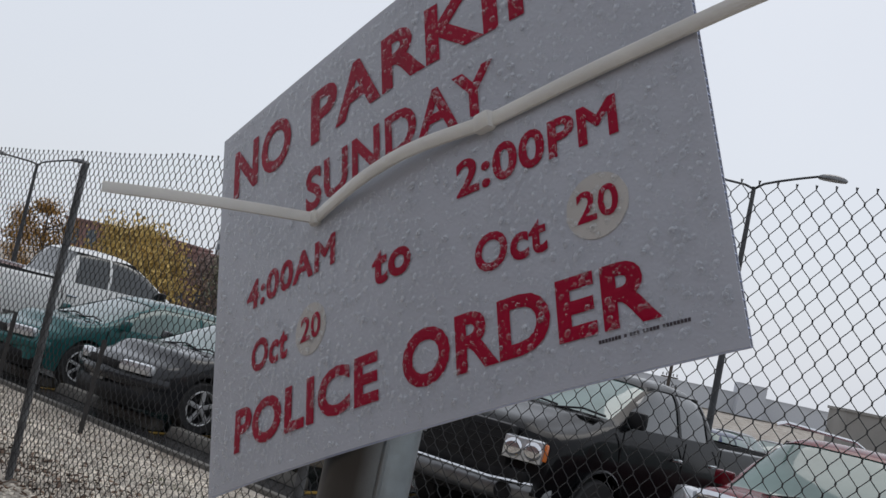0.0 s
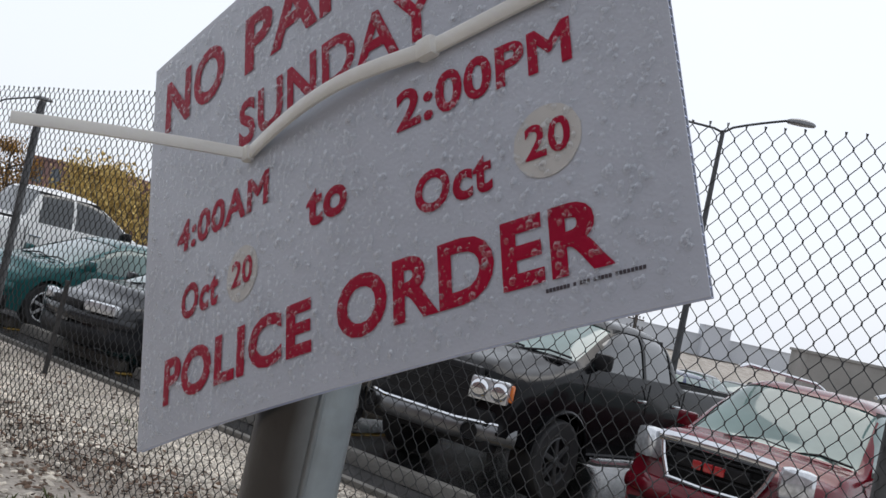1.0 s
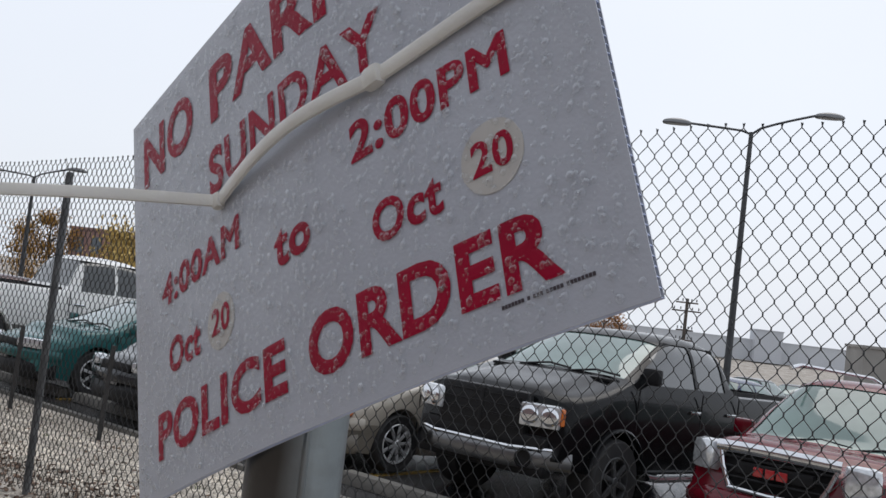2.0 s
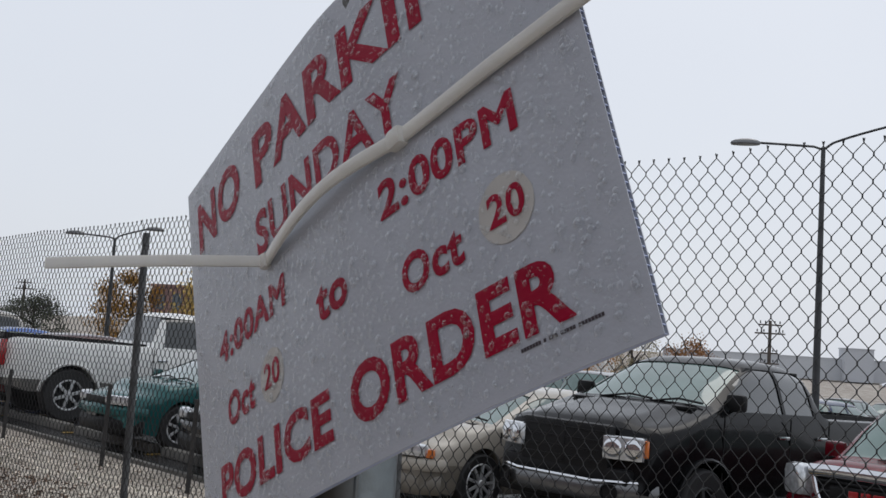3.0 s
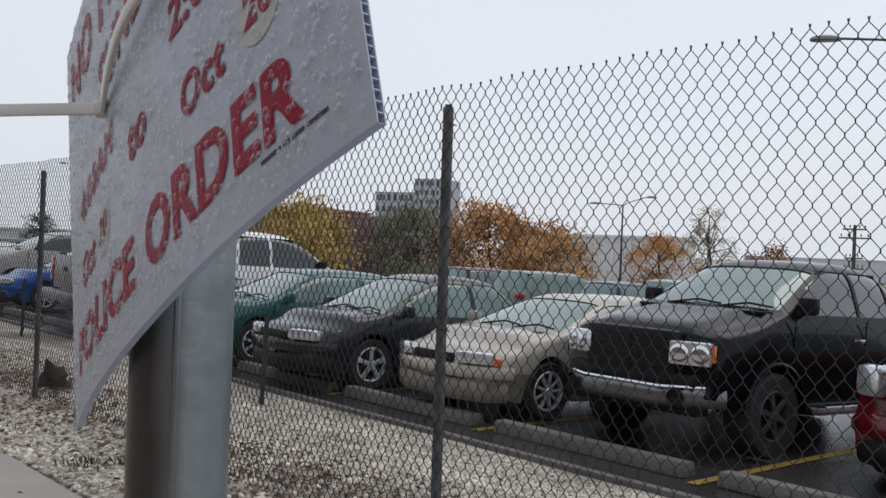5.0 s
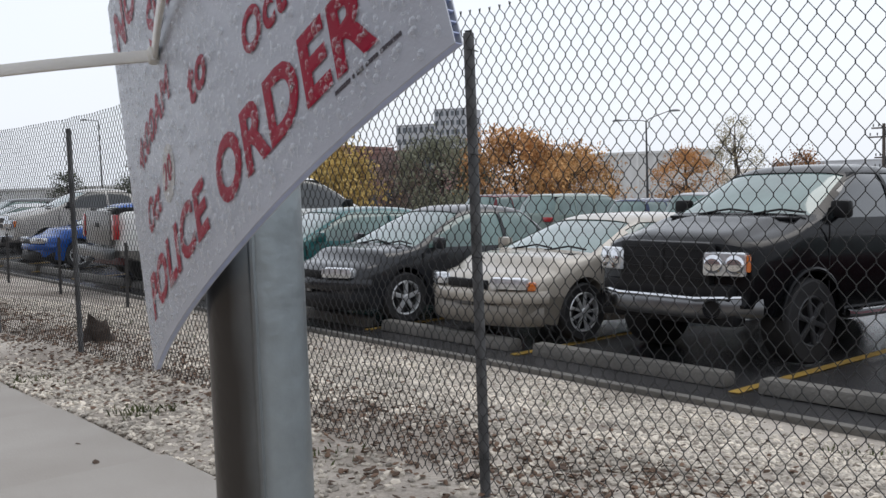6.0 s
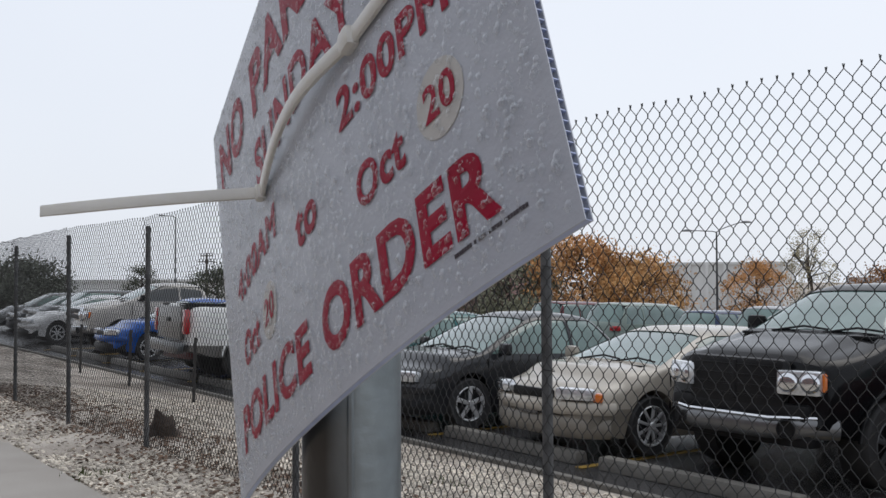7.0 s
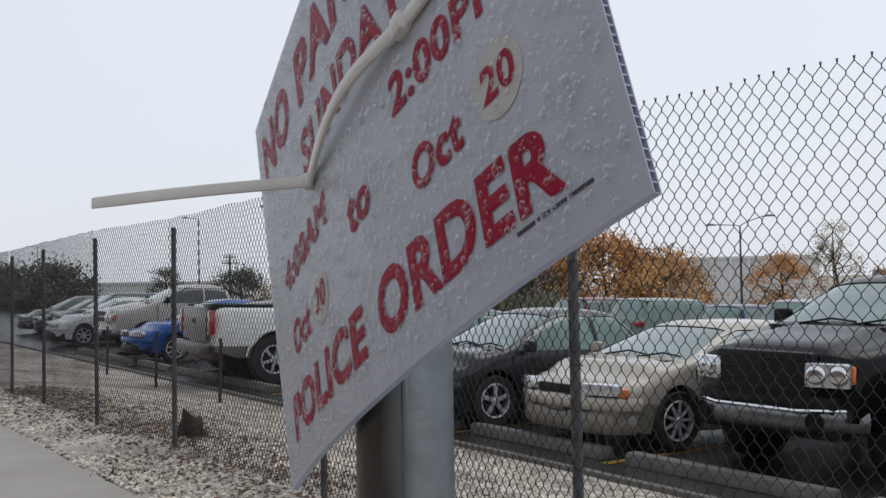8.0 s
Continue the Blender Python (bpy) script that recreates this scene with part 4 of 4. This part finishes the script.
def slab_grid(u0, u1, v0, v1, h0, h1, nu, nv):
    bm = bmesh.new()
    lay = []
    for h in (h0, h1):
        lay.append([[bm.verts.new(bend(u0 + (u1 - u0) * i / nu, v0 + (v1 - v0) * j / nv, h)) for i in range(nu + 1)] for j in range(nv + 1)])
    bot, top = lay
    for j in range(nv):
        for i in range(nu):
            bm.faces.new((top[j][i], top[j][i + 1], top[j + 1][i + 1], top[j + 1][i]))
            bm.faces.new((bot[j][i], bot[j + 1][i], bot[j + 1][i + 1], bot[j][i + 1]))
    for i in range(nu):
        bm.faces.new((bot[0][i], bot[0][i + 1], top[0][i + 1], top[0][i]))
        bm.faces.new((bot[nv][i + 1], bot[nv][i], top[nv][i], top[nv][i + 1]))
    for j in range(nv):
        bm.faces.new((bot[j + 1][0], bot[j][0], top[j][0], top[j + 1][0]))
        bm.faces.new((bot[j][nu], bot[j + 1][nu], top[j + 1][nu], top[j][nu]))
    return bm


part("face_sheet", slab_grid(-0.003, SW, 0, SH, -0.0006, 0, 80, 40), M_PLASTIC, sign)
part("back_sheet", slab_grid(-0.003, SW, 0, SH, -ST, -ST + 0.0006, 60, 40), M_PLASTIC, sign)
FL = 66
for k in range(FL + 1):
    v = SH * k / FL
    g = slab_grid(0.0002, SW - 0.0002, max(0, v - 0.0003), min(SH, v + 0.0003), -ST + 0.0006, -0.0006, 48, 1)
    part("flute_wall", g, M_EDGE, sign, smooth=0)
# tinted sheet inside the flutes, standing in for the shade between the walls
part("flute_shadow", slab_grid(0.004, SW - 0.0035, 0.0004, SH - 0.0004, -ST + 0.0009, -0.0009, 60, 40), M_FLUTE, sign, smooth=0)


def lettering(name, text, u0, u1, v0, cap, m, bold=0.05, parent=None, h=0.0006, shear=0.0, only="letter"):
    """A line of letters laid on the bowed face: it starts at u0, ends at u1, stands on v0 and is cap high."""
    cu = bpy.data.curves.new("t", "FONT")
    cu.body, cu.size, cu.bevel_depth, cu.bevel_resolution, cu.space_character, cu.resolution_u = text, 1.0, bold, 0, 1.0 + bold * 2.2, 4
    tmp = new("t", cu)
    dg = bpy.context.evaluated_depsgraph_get()
    me = bpy.data.meshes.new_from_object(tmp.evaluated_get(dg))
    bpy.data.objects.remove(tmp)
    bpy.data.curves.remove(cu)
    bm = bmesh.new()
    bm.from_mesh(me)
    bpy.data.meshes.remove(me)
    bmesh.ops.delete(bm, geom=[v for v in bm.verts if v.co.z < -1e-5], context="VERTS")
    for _ in range(4):
        bmesh.ops.triangulate(bm, faces=bm.faces[:])
        long = [e for e in bm.edges if e.calc_length() > 0.16]
        if not long:
            break
        bmesh.ops.subdivide_edges(bm, edges=long, cuts=1)
    bmesh.ops.triangulate(bm, faces=bm.faces[:])
    x0, x1 = min(v.co.x for v in bm.verts), max(v.co.x for v in bm.verts)
    top, low = 0.73 + bold, -bold
    for v in bm.verts:
        u = u0 + (v.co.x - x0) / (x1 - x0) * (u1 - u0)
        w = v0 + (v.co.y - low) / (top - low) * cap
        v.co = bend(u + shear * (w - v0), w, h + v.co.z * 0.004)
    bm.normal_update()
    bmesh.ops.reverse_faces(bm, faces=[f for f in bm.faces if f.normal.dot(EN) < 0])
    left = set(bm.faces)
    first = None
    while left:
        seed = left.pop()
        isle, todo = [seed], [seed]
        while todo:
            for e in todo.pop().edges:
                for f2 in e.link_faces:
                    if f2 in left:
                        left.discard(f2)
                        isle.append(f2)
                        todo.append(f2)
        one = bmesh.new()
        mp = {}
        for f2 in isle:
            corners = [mp[v] if v in mp else mp.setdefault(v, one.verts.new(v.co)) for v in f2.verts]
            if one.faces.get(corners) is None:
                one.faces.new(corners)
        ob = part("letter" if text.strip("20:") else "digit", one, m, parent or sign, smooth=0)
        first = first or ob
    bm.free()
    return first


lettering("heading_word", "NO", 0.0190, 0.1090, 0.2385, 0.0465, M_RED, 0.036)
lettering("heading_word", "PARKING", 0.1370, 0.4440, 0.2360, 0.0465, M_RED, 0.036)
lettering("day_line", "SUNDAY", 0.1310, 0.3250, 0.1825, 0.0360, M_RED, 0.030)
lettering("time_line", "4:00AM", 0.0490, 0.1703, 0.1310, 0.0250, M_RED, 0.032)
lettering("time_line", "2:00PM", 0.2912, 0.4046, 0.1315, 0.0258, M_RED, 0.032)
lettering("to_line", "to", 0.2122, 0.2506, 0.0990, 0.0285, M_RED, 0.034)
lettering("date_line", "Oct", 0.0615, 0.1135, 0.0790, 0.0265, M_RED, 0.034)
lettering("date_line", "Oct", 0.3034, 0.3547, 0.0780, 0.0248, M_RED, 0.034)
lettering("order_word", "POLICE", 0.0405, 0.2175, 0.0242, 0.0340, M_RED, 0.040)
lettering("order_word", "ORDER", 0.2400, 0.4168, 0.0234, 0.0370, M_RED, 0.038)


def disc(name, u, v, r, m, parent, h=0.0005, ripple=0.0):
    bm = bmesh.new()
    n = 36
    lay = []
    for hh in (0.0001, h):
        lay.append([bm.verts.new(bend(u + r * (1 + ripple * math.sin(k * 1.7)) * math.cos(k * math.tau / n), v + r * math.sin(k * math.tau / n), hh)) for k in range(n)])
    inner = lay[1]
    for q in (0.75, 0.5, 0.25):
        ring = [bm.verts.new(bend(u + q * r * math.cos(k * math.tau / n), v + q * r * math.sin(k * math.tau / n), h)) for k in range(n)]
        for k in range(n):
            bm.faces.new((inner[k], inner[(k + 1) % n], ring[(k + 1) % n], ring[k]))
        inner = ring
    bm.faces.new(inner)
    for k in range(n):
        bm.faces.new((lay[0][k], lay[0][(k + 1) % n], lay[1][(k + 1) % n], lay[1][k]))
    return part(name, bm, m, parent)


for u, v, r in ((0.1425, 0.0912, 0.0185), (0.3870, 0.0935, 0.0190)):
    st = disc("date_sticker", u, v, r, M_STICK, sign, ripple=0.012)
    st["label"] = "round cream sticker"
    lettering("date_number", "20", u - r * 0.64, u + r * 0.70, v - r * 0.42, r * 1.02, M_RED, 0.024, sign, 0.0009)
# a printer's line, as bars
u = 0.3805
bars = bmesh.new()
for count in (7, 1, 3, 5, 8):
    for _ in range(count):
        g = slab_grid(u, u + 0.0014, 0.0180, 0.0198, 0.0001, 0.0004, 2, 1)
        me = bpy.data.meshes.new("t")
        g.to_mesh(me)
        g.free()
        bars.from_mesh(me)
        bpy.data.meshes.remove(me)
        u += 0.00185
    u += 0.0014
part("small_print", bars, M_INK, sign, smooth=0)

# cable ties: one strap across the face, with two locking heads and free tails
tie = thing("cable_tie", pose(0, 0, 0), "thick white nylon cable tie strapped across the sign, tail sticking out", "cable tie")


def strap(pts, wide, thick):
    """A flat strap along (point, out) pairs."""
    bm = bmesh.new()
    rings = []
    for i, (p, nrm) in enumerate(pts):
        d = (pts[min(i + 1, len(pts) - 1)][0] - pts[max(i - 1, 0)][0]).normalized()
        a = d.cross(nrm).normalized()
        b = a.cross(d).normalized()
        k = 0.35 if i == len(pts) - 1 else 1
        prof = [(-0.5, -0.3), (-0.35, -0.5), (0.35, -0.5), (0.5, -0.3), (0.5, 0.3), (0.35, 0.5), (-0.35, 0.5), (-0.5, 0.3)]
        rings.append([bm.verts.new(p + a * x * wide * k + b * y * thick) for x, y in prof])
    for r0, r1 in zip(rings, rings[1:]):
        for j in range(8):
            bm.faces.new((r0[j], r0[(j + 1) % 8], r1[(j + 1) % 8], r1[j]))
    bm.faces.new(rings[0][::-1])
    bm.faces.new(rings[-1])
    bmesh.ops.recalc_face_normals(bm, faces=bm.faces[:])
    return bm


face_pts = []
for u in np.linspace(0.15, 0.455, 34):
    rise = math.sin(min(1, (u - 0.15) / 0.167) * math.pi)      # it stands off the sheet between the two heads
    face_pts.append((bend(u, 0.1728 + 0.0038 * rise + 0.0015 * ramp(u, 0.32, 0.40), 0.0024 + 0.0055 * rise), EN))
out_dir = (face_pts[-1][0] - face_pts[-4][0]).normalized()
end = face_pts[-1][0]
for k in range(1, 6):
    face_pts.append((end + out_dir * 0.024 * k - EN * 0.0004 * k * k, EN))
part("strap", strap(face_pts, 0.0092, 0.0034), M_NYLON, tie)
root = bend(0.1475, 0.1725, 0.003)
TIP = SIGN_O + EU * 0.0817 + EV * 0.1831 + EN * 0.1425
tail = []
for k in range(9):
    t = k / 8
    tail.append((root.lerp(TIP, t) + Vector((0, 0, 0.001 * math.sin(t * 3.1))), (EV * 0.9 + EN * 0.1)))
part("tail", strap(tail, 0.0030, 0.0078), M_NYLON, tie)


def tie_head(u, v, s):
    c = bend(u, v, 0.003)
    bm = bmesh.new()
    box(bm, (0, 0, 0), s, 0.0032)
    q = Matrix((EU, EV, EN)).transposed()
    for vert in bm.verts:
        vert.co = c + q @ vert.co
    return part("locking_head", bm, M_NYLON, tie)


tie_head(0.1475, 0.1725, (0.0085, 0.0115, 0.0075))
tie_head(0.3172, 0.1728, (0.0135, 0.0125, 0.0085))

# rain drops on the face
drops_v, drops_f = [], []
hemi = bmesh.new()
bmesh.ops.create_uvsphere(hemi, u_segments=10, v_segments=8, radius=1)
bmesh.ops.bisect_plane(hemi, geom=hemi.verts[:] + hemi.edges[:] + hemi.faces[:], plane_co=(0, 0, -0.02), plane_no=(0, 0, -1), clear_outer=True)
hemi.verts.index_update()
HV = [v.co.copy() for v in hemi.verts]
HF = [[v.index for v in f.verts] for f in hemi.faces]
hemi.free()
dr = random.Random(9)
down = (-dr.uniform(0.3, 0.4), -1)
for k in range(10500):
    u, v = dr.uniform(0.004, SW - 0.004), dr.uniform(0.004, SH - 0.004)
    if k == 0:
        u, v = 0.0035, 0.001       # a drop about to fall from the lower corner
    r = 0.00055 + 0.0019 * dr.random() ** 3.6
    if k == 0:
        r = 0.0030
    if abs(v - 0.1730) < 0.006 and u > 0.14:
        continue
    st = dr.uniform(1.0, 1.35) if r > 0.0013 else dr.uniform(0.9, 1.15)
    k0 = len(drops_v)
    for q in HV:
        lx, ly = q.x * r, q.y * r * st
        uu, vv = u + lx * 0.93 + ly * 0.36, v - lx * 0.36 + ly * 0.93
        drops_v.append(bend(uu, vv, max(0, q.z) * r * 0.66 + 0.0007))
    drops_f += [[i + k0 for i in f] for f in HF]
rain = raw("rain_drops", drops_v, drops_f, M_WATER, smooth=True)
tagged(rain, "clear beads of rain water on the sign face", "rain drops", kind="stuff")

post = thing("sign_post", pose(0.1325, 0.900, 0), "round galvanised steel sign post, streaked, one flank darker", "post")
bm = bmesh.new()
tube(bm, [(0, 0, -0.3), (0, 0, 1.0), (0, 0, 2.3), (0, 0, 2.305)], [0.0298, 0.0298, 0.0298, 0.025], 40)
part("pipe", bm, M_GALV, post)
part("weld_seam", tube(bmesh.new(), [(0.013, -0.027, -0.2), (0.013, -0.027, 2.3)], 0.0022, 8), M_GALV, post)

# ---- lamp posts and distance ----


def double_lamp(name, x, y, top, arms, turn, label, thin=1.0):
    z0 = lot_z(to_plan(x, y)[1])
    t = thing(name, pose(x, y, z0, 0, 0, turn), label, "street lamp", "car park lamps")
    h = top - z0
    bm = bmesh.new()
    tube(bm, [(0, 0, 0), (0, 0, h * 0.5), (0, 0, h)], [0.11 * thin, 0.09 * thin, 0.06 * thin], 12)
    part("mast", bm, M_STEEL, t)
    part("foot", boxes(((0, 0, 0.3), (0.5, 0.5, 0.6), 0.04)), M_STOP, t)
    for s in arms:
        bm = bmesh.new()
        pts = [(0, 0, h - 0.05)] + [(s * 1.35 * (thin if thin < 0.6 else 1) * math.sin(q), 0, h + (0.08 if s < 0 else 0.5) * math.sin(q * 1.0) ** 0.8) for q in np.linspace(0.15, math.pi / 2, 7)]
        tube(bm, pts, 0.035 * thin, 7)
        part("arm", bm, M_STEEL, t)
        bm = bmesh.new()
        bmesh.ops.create_uvsphere(bm, u_segments=14, v_segments=8, radius=1)
        bmesh.ops.scale(bm, vec=(0.42 * thin, 0.17 * thin, 0.13 * thin), verts=bm.verts)
        for v in bm.verts:
            v.co.z = max(v.co.z, -0.05 * thin)
        bmesh.ops.translate(bm, vec=(s * 1.65 * (thin if thin < 0.6 else 1), 0, h + (0.08 if s < 0 else 0.5) - 0.01), verts=bm.verts)
        part("lamp_head", bm, M_DULL, t)
    return t


double_lamp("street_lamp", 3.55, 23.4, 5.95, (-1, 1), 0, "tall twin-arm steel lamp post in the car park", 0.8)
double_lamp("street_lamp", -23.2, 39.8, 4.6, (-1, 1), 25, "twin-arm lamp post beyond the white pickup")
double_lamp("street_lamp", -6.6, 60, 4.0, (-1, 1), 0, "distant twin-arm lamp post before the trees", 0.75)
double_lamp("street_lamp", -33, 45, 4.7, (-1,), 20, "distant single-arm lamp post along the lot", 0.45)
double_lamp("street_lamp", -75.5, 76, 5.0, (-1, 1), 30, "far twin-arm lamp post", 0.5)


def utility_pole(x, y, top):
    base = lot_z(to_plan(x, y)[1])
    t = thing("utility_pole", pose(x, y, base), "dark wooden utility pole with crossarms", "utility pole")
    h = top - base
    bm = bmesh.new()
    tube(bm, [(0, 0, 0), (0, 0, h)], [0.13, 0.09], 10)
    part("pole", bm, M_WOOD, t)
    for k, w in ((0.25, 1.3), (0.75, 1.7), (1.9, 1.0), (2.5, 1.1)):
        part("crossarm", boxes(((0, 0, h - k), (w, 0.09, 0.09), 0.01)), M_WOOD, t, smooth=0)
        for s in (-0.42, -0.2, 0.2, 0.42):
            part("insulator", boxes(((s * w, 0, h - k + 0.16), (0.07, 0.07, 0.16), 0.02)), M_STEEL, t, smooth=0)


utility_pole(6.3, 62, 3.3)
utility_pole(-50, 72, 3.6)


def tree(name, x, y, top, width, col, label, leaves=2600, seed=1, trunk=0.3, low=0.25):
    r = random.Random(seed)
    base = lot_z(to_plan(x, y)[1])
    t = thing(name, pose(x, y, base), label, "tree")
    h = top - base
    bm = bmesh.new()
    tube(bm, [(0, 0, 0), (0.05 * h, 0, h * 0.3), (0, 0.03 * h, h * 0.65), (0, 0, h * 0.92)], [trunk * 0.5, trunk * 0.42, trunk * 0.25, 0.03], 8)
    tips = []
    for k in range(16):
        z = h * r.uniform(0.22, 0.7)
        q = r.uniform(0, math.tau)
        reach = width / 2 * r.uniform(0.4, 0.85)
        tip = Vector((math.cos(q) * reach, math.sin(q) * reach, z + h * r.uniform(0.05, 0.28)))
        tube(bm, [(0, 0, z), tip * 0.5 + Vector((0, 0, z * 0.5)), tip], [trunk * 0.16, trunk * 0.1, 0.02], 5)
        tips.append(tip)
    part("trunk", bm, M_BARK, t)
    verts, faces = [], []
    clumps = []
    for k in range(70):
        q, rad = r.uniform(0, math.tau), math.sqrt(r.random())
        z = r.uniform(low, 0.97)
        shape = math.sin(min(1, (z - low) / (1 - low) * 0.86 + 0.14) * math.pi) ** 0.6
        clumps.append((Vector((math.cos(q) * rad * width / 2 * shape, math.sin(q) * rad * width / 2 * shape, h * z)), width * r.uniform(0.07, 0.15)))
    leaf = max(0.10, width * 0.030)
    for k in range(int(leaves * 2.8)):
        c, s = clumps[r.randrange(len(clumps))]
        p = c + Vector((r.gauss(0, 1), r.gauss(0, 1), r.gauss(0, 0.8))) * s * 0.62
        q = Euler((r.uniform(0, 6.3), r.uniform(0, 6.3), r.uniform(0, 6.3))).to_matrix()
        i = len(verts)
        l = leaf * r.uniform(0.6, 1.3)
        verts += [p + q @ Vector(v) * l for v in ((-0.5, 0, 0), (0, -0.3, 0.08), (0.5, 0, 0), (0, 0.3, 0.08))]
        faces.append((i, i + 1, i + 2, i + 3))
    ob = raw("crown", verts, faces, mat(name + "_leaves", col, 0.8, var=0.35, scale=0.6, rand=0.28), t)
    return t


# several leaf colours are lightened in place of distance haze
tree("orange_tree", -15.2, 62, 3.6, 7.5, (0.50, 0.27, 0.11), "autumn orange broadleaf tree behind the car park", 4200, 2, low=0.05)
tree("orange_tree", -11.5, 61, 2.6, 6.5, (0.50, 0.29, 0.12), "lower autumn orange tree behind the car park", 3600, 3, low=0.05)
tree("orange_tree", -4.6, 62, 2.2, 4.4, (0.50, 0.27, 0.11), "small autumn orange tree behind the car park", 2600, 4, low=0.05)
tree("thin_tree", -1.8, 64, 4.2, 3.2, (0.33, 0.29, 0.18), "thin half-bare tree with yellowing leaves", 2000, 5, low=0.2)
tree("orange_bush", 1.6, 64, 1.9, 4.5, (0.26, 0.12, 0.04), "low autumn orange bush in the distance", 1700, 6, low=0.02)
tree("green_tree", -19.3, 60, 3.4, 6.5, (0.21, 0.215, 0.15), "dull green tree behind the car park", 3600, 7, low=0.05)
tree("brown_tree", -22.6, 62, 2.6, 6.0, (0.29, 0.22, 0.20), "brownish bare tree behind the car park", 2600, 8, low=0.05)
tree("yellow_tree", -26.6, 58, 3.4, 8.0, (0.50, 0.36, 0.12), "golden yellow autumn tree beyond the white pickup", 4800, 9, low=0.05)
tree("yellow_tree", -32.5, 58, 3.8, 5.0, (0.30, 0.16, 0.03), "golden autumn tree beyond the white pickup", 3000, 10, low=0.1)
tree("green_tree", -43.5, 64, 2.2, 5.0, (0.085, 0.095, 0.065), "dark green tree along the far lot", 2600, 11, low=0.05)
tree("green_tree", -52, 66, 2.4, 3.6, (0.085, 0.095, 0.06), "small dark green tree along the far lot", 2200, 12, low=0.1)
tree("green_tree", -64, 66, 2.8, 8.0, (0.14, 0.15, 0.12), "wide dark tree along the far fence", 4200, 13, low=0.02)
tree("green_tree", -72, 68, 2.6, 7.5, (0.14, 0.148, 0.12), "wide dark tree along the far fence", 3800, 14, low=0.02)

M_CLAD = mat("pale_cladding", (0.62, 0.62, 0.61), 0.7, var=0.08, scale=0.3)
M_BRICK = mat("dark_brick", (0.24, 0.145, 0.13), 0.85, var=0.2, scale=0.4, fine=0.15, bscale=8)
M_CONC = mat("aged_concrete", (0.24, 0.23, 0.215), 0.85, var=0.18, scale=0.25, fine=0.1, bscale=4)
# distance haze is mixed into the tower's grey
M_HAZE_TOWER = mat("haze_grey_tower", (0.38, 0.39, 0.42), 0.6, var=0.06, scale=0.1)
M_PANE = mat("far_window", (0.10, 0.115, 0.13), 0.15, var=0.2, scale=0.3)


def building(name, x, y, w, d, top, m, label, rows=3, cols=8, turn=0, win=True, rib=False):
    base = lot_z(to_plan(x, y)[1])
    t = thing(name, pose(x, y, base, 0, 0, turn), label, "building")
    h = top - base
    part("wall", boxes(((0, d / 2, h / 2), (w, d, h), 0.03)), m, t, smooth=0)
    part("parapet", boxes(((0, d / 2, h + 0.05), (w + 0.3, d + 0.3, 0.25), 0.03)), m, t, smooth=0)
    if rib:
        for k in range(int(w / 1.6)):
            part("rib", boxes(((-w / 2 + 0.8 + k * 1.6, -0.12, h / 2), (0.3, 0.25, h * 0.98))), m, t, smooth=0)
    if win:
        pane = None
        for j in range(rows):
            for i in range(cols):
                if pane is None:
                    ob = part("window", boxes(((0, 0, 0), (w / cols * 0.55, 0.12, h / rows * 0.5))), M_PANE, t, smooth=0)
                    pane = ob.data
                else:
                    ob = new("window", pane)
                    ob.parent = t
                ob.matrix_basis = pose(-w / 2 + (i + 0.5) * w / cols, -0.03, h * (j + 0.55) / rows)
    return t


building("warehouse", -13.5, 95, 17, 20, 2.6, M_CLAD, "long pale clad warehouse behind the trees", 1, 6, win=False, rib=True)
building("brick_building", -36, 92, 12, 14, 3.6, M_BRICK, "dark reddish brick building behind the trees", 2, 6)
building("brick_building", -43, 88, 9, 14, 4.2, M_BRICK, "dark reddish brick block with chimneys behind the trees", 2, 5)
# towers and skyline: paint made paler to stand in for haze
building("office_tower", -79, 250, 8.5, 14, 18, M_HAZE_TOWER, "distant grey office tower, haze mixed into its paint", 9, 6)
building("office_tower", -92, 262, 13, 12, 15, mat("haze_pale_tower", (0.42, 0.43, 0.45), 0.7), "distant office block beside the tower, painted hazy pale", 6, 8)
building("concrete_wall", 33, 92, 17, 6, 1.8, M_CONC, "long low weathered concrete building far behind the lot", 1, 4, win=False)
building("low_skyline", 55, 240, 110, 10, 1.2, mat("haze_grey", (0.50, 0.515, 0.54), 0.8), "low distant roofline on the horizon", 1, 14, win=False)
building("low_skyline", 42, 236, 6, 8, 3.6, mat("haze_grey_b", (0.46, 0.475, 0.505), 0.8), "distant stepped roof on the horizon", 2, 3, win=False)
building("low_warehouse", -75, 84, 26, 12, 1.2, M_CLAD, "long low grey building along the far street", 1, 6, turn=20, win=False)

# far side of the street, unseen behind the camera; block added to dim skylight
fp = plan(0, -17)
sky_block = building("sky_blocker", fp.x, fp.y, 64, 10, 9.5, M_BRICK, "unseen dark brick block added across the street to cut sky light", 3, 18, turn=math.degrees(math.atan2(ALONG.y, ALONG.x)))
street = sheet("road", spread((-70, 70, 7)), spread((-13, -4.2, 1.1)), lambda a, b: -0.12 - 0.012 * max(-6, min(20, a)), M_ASPH, "wet asphalt street beside the pavement", "road")
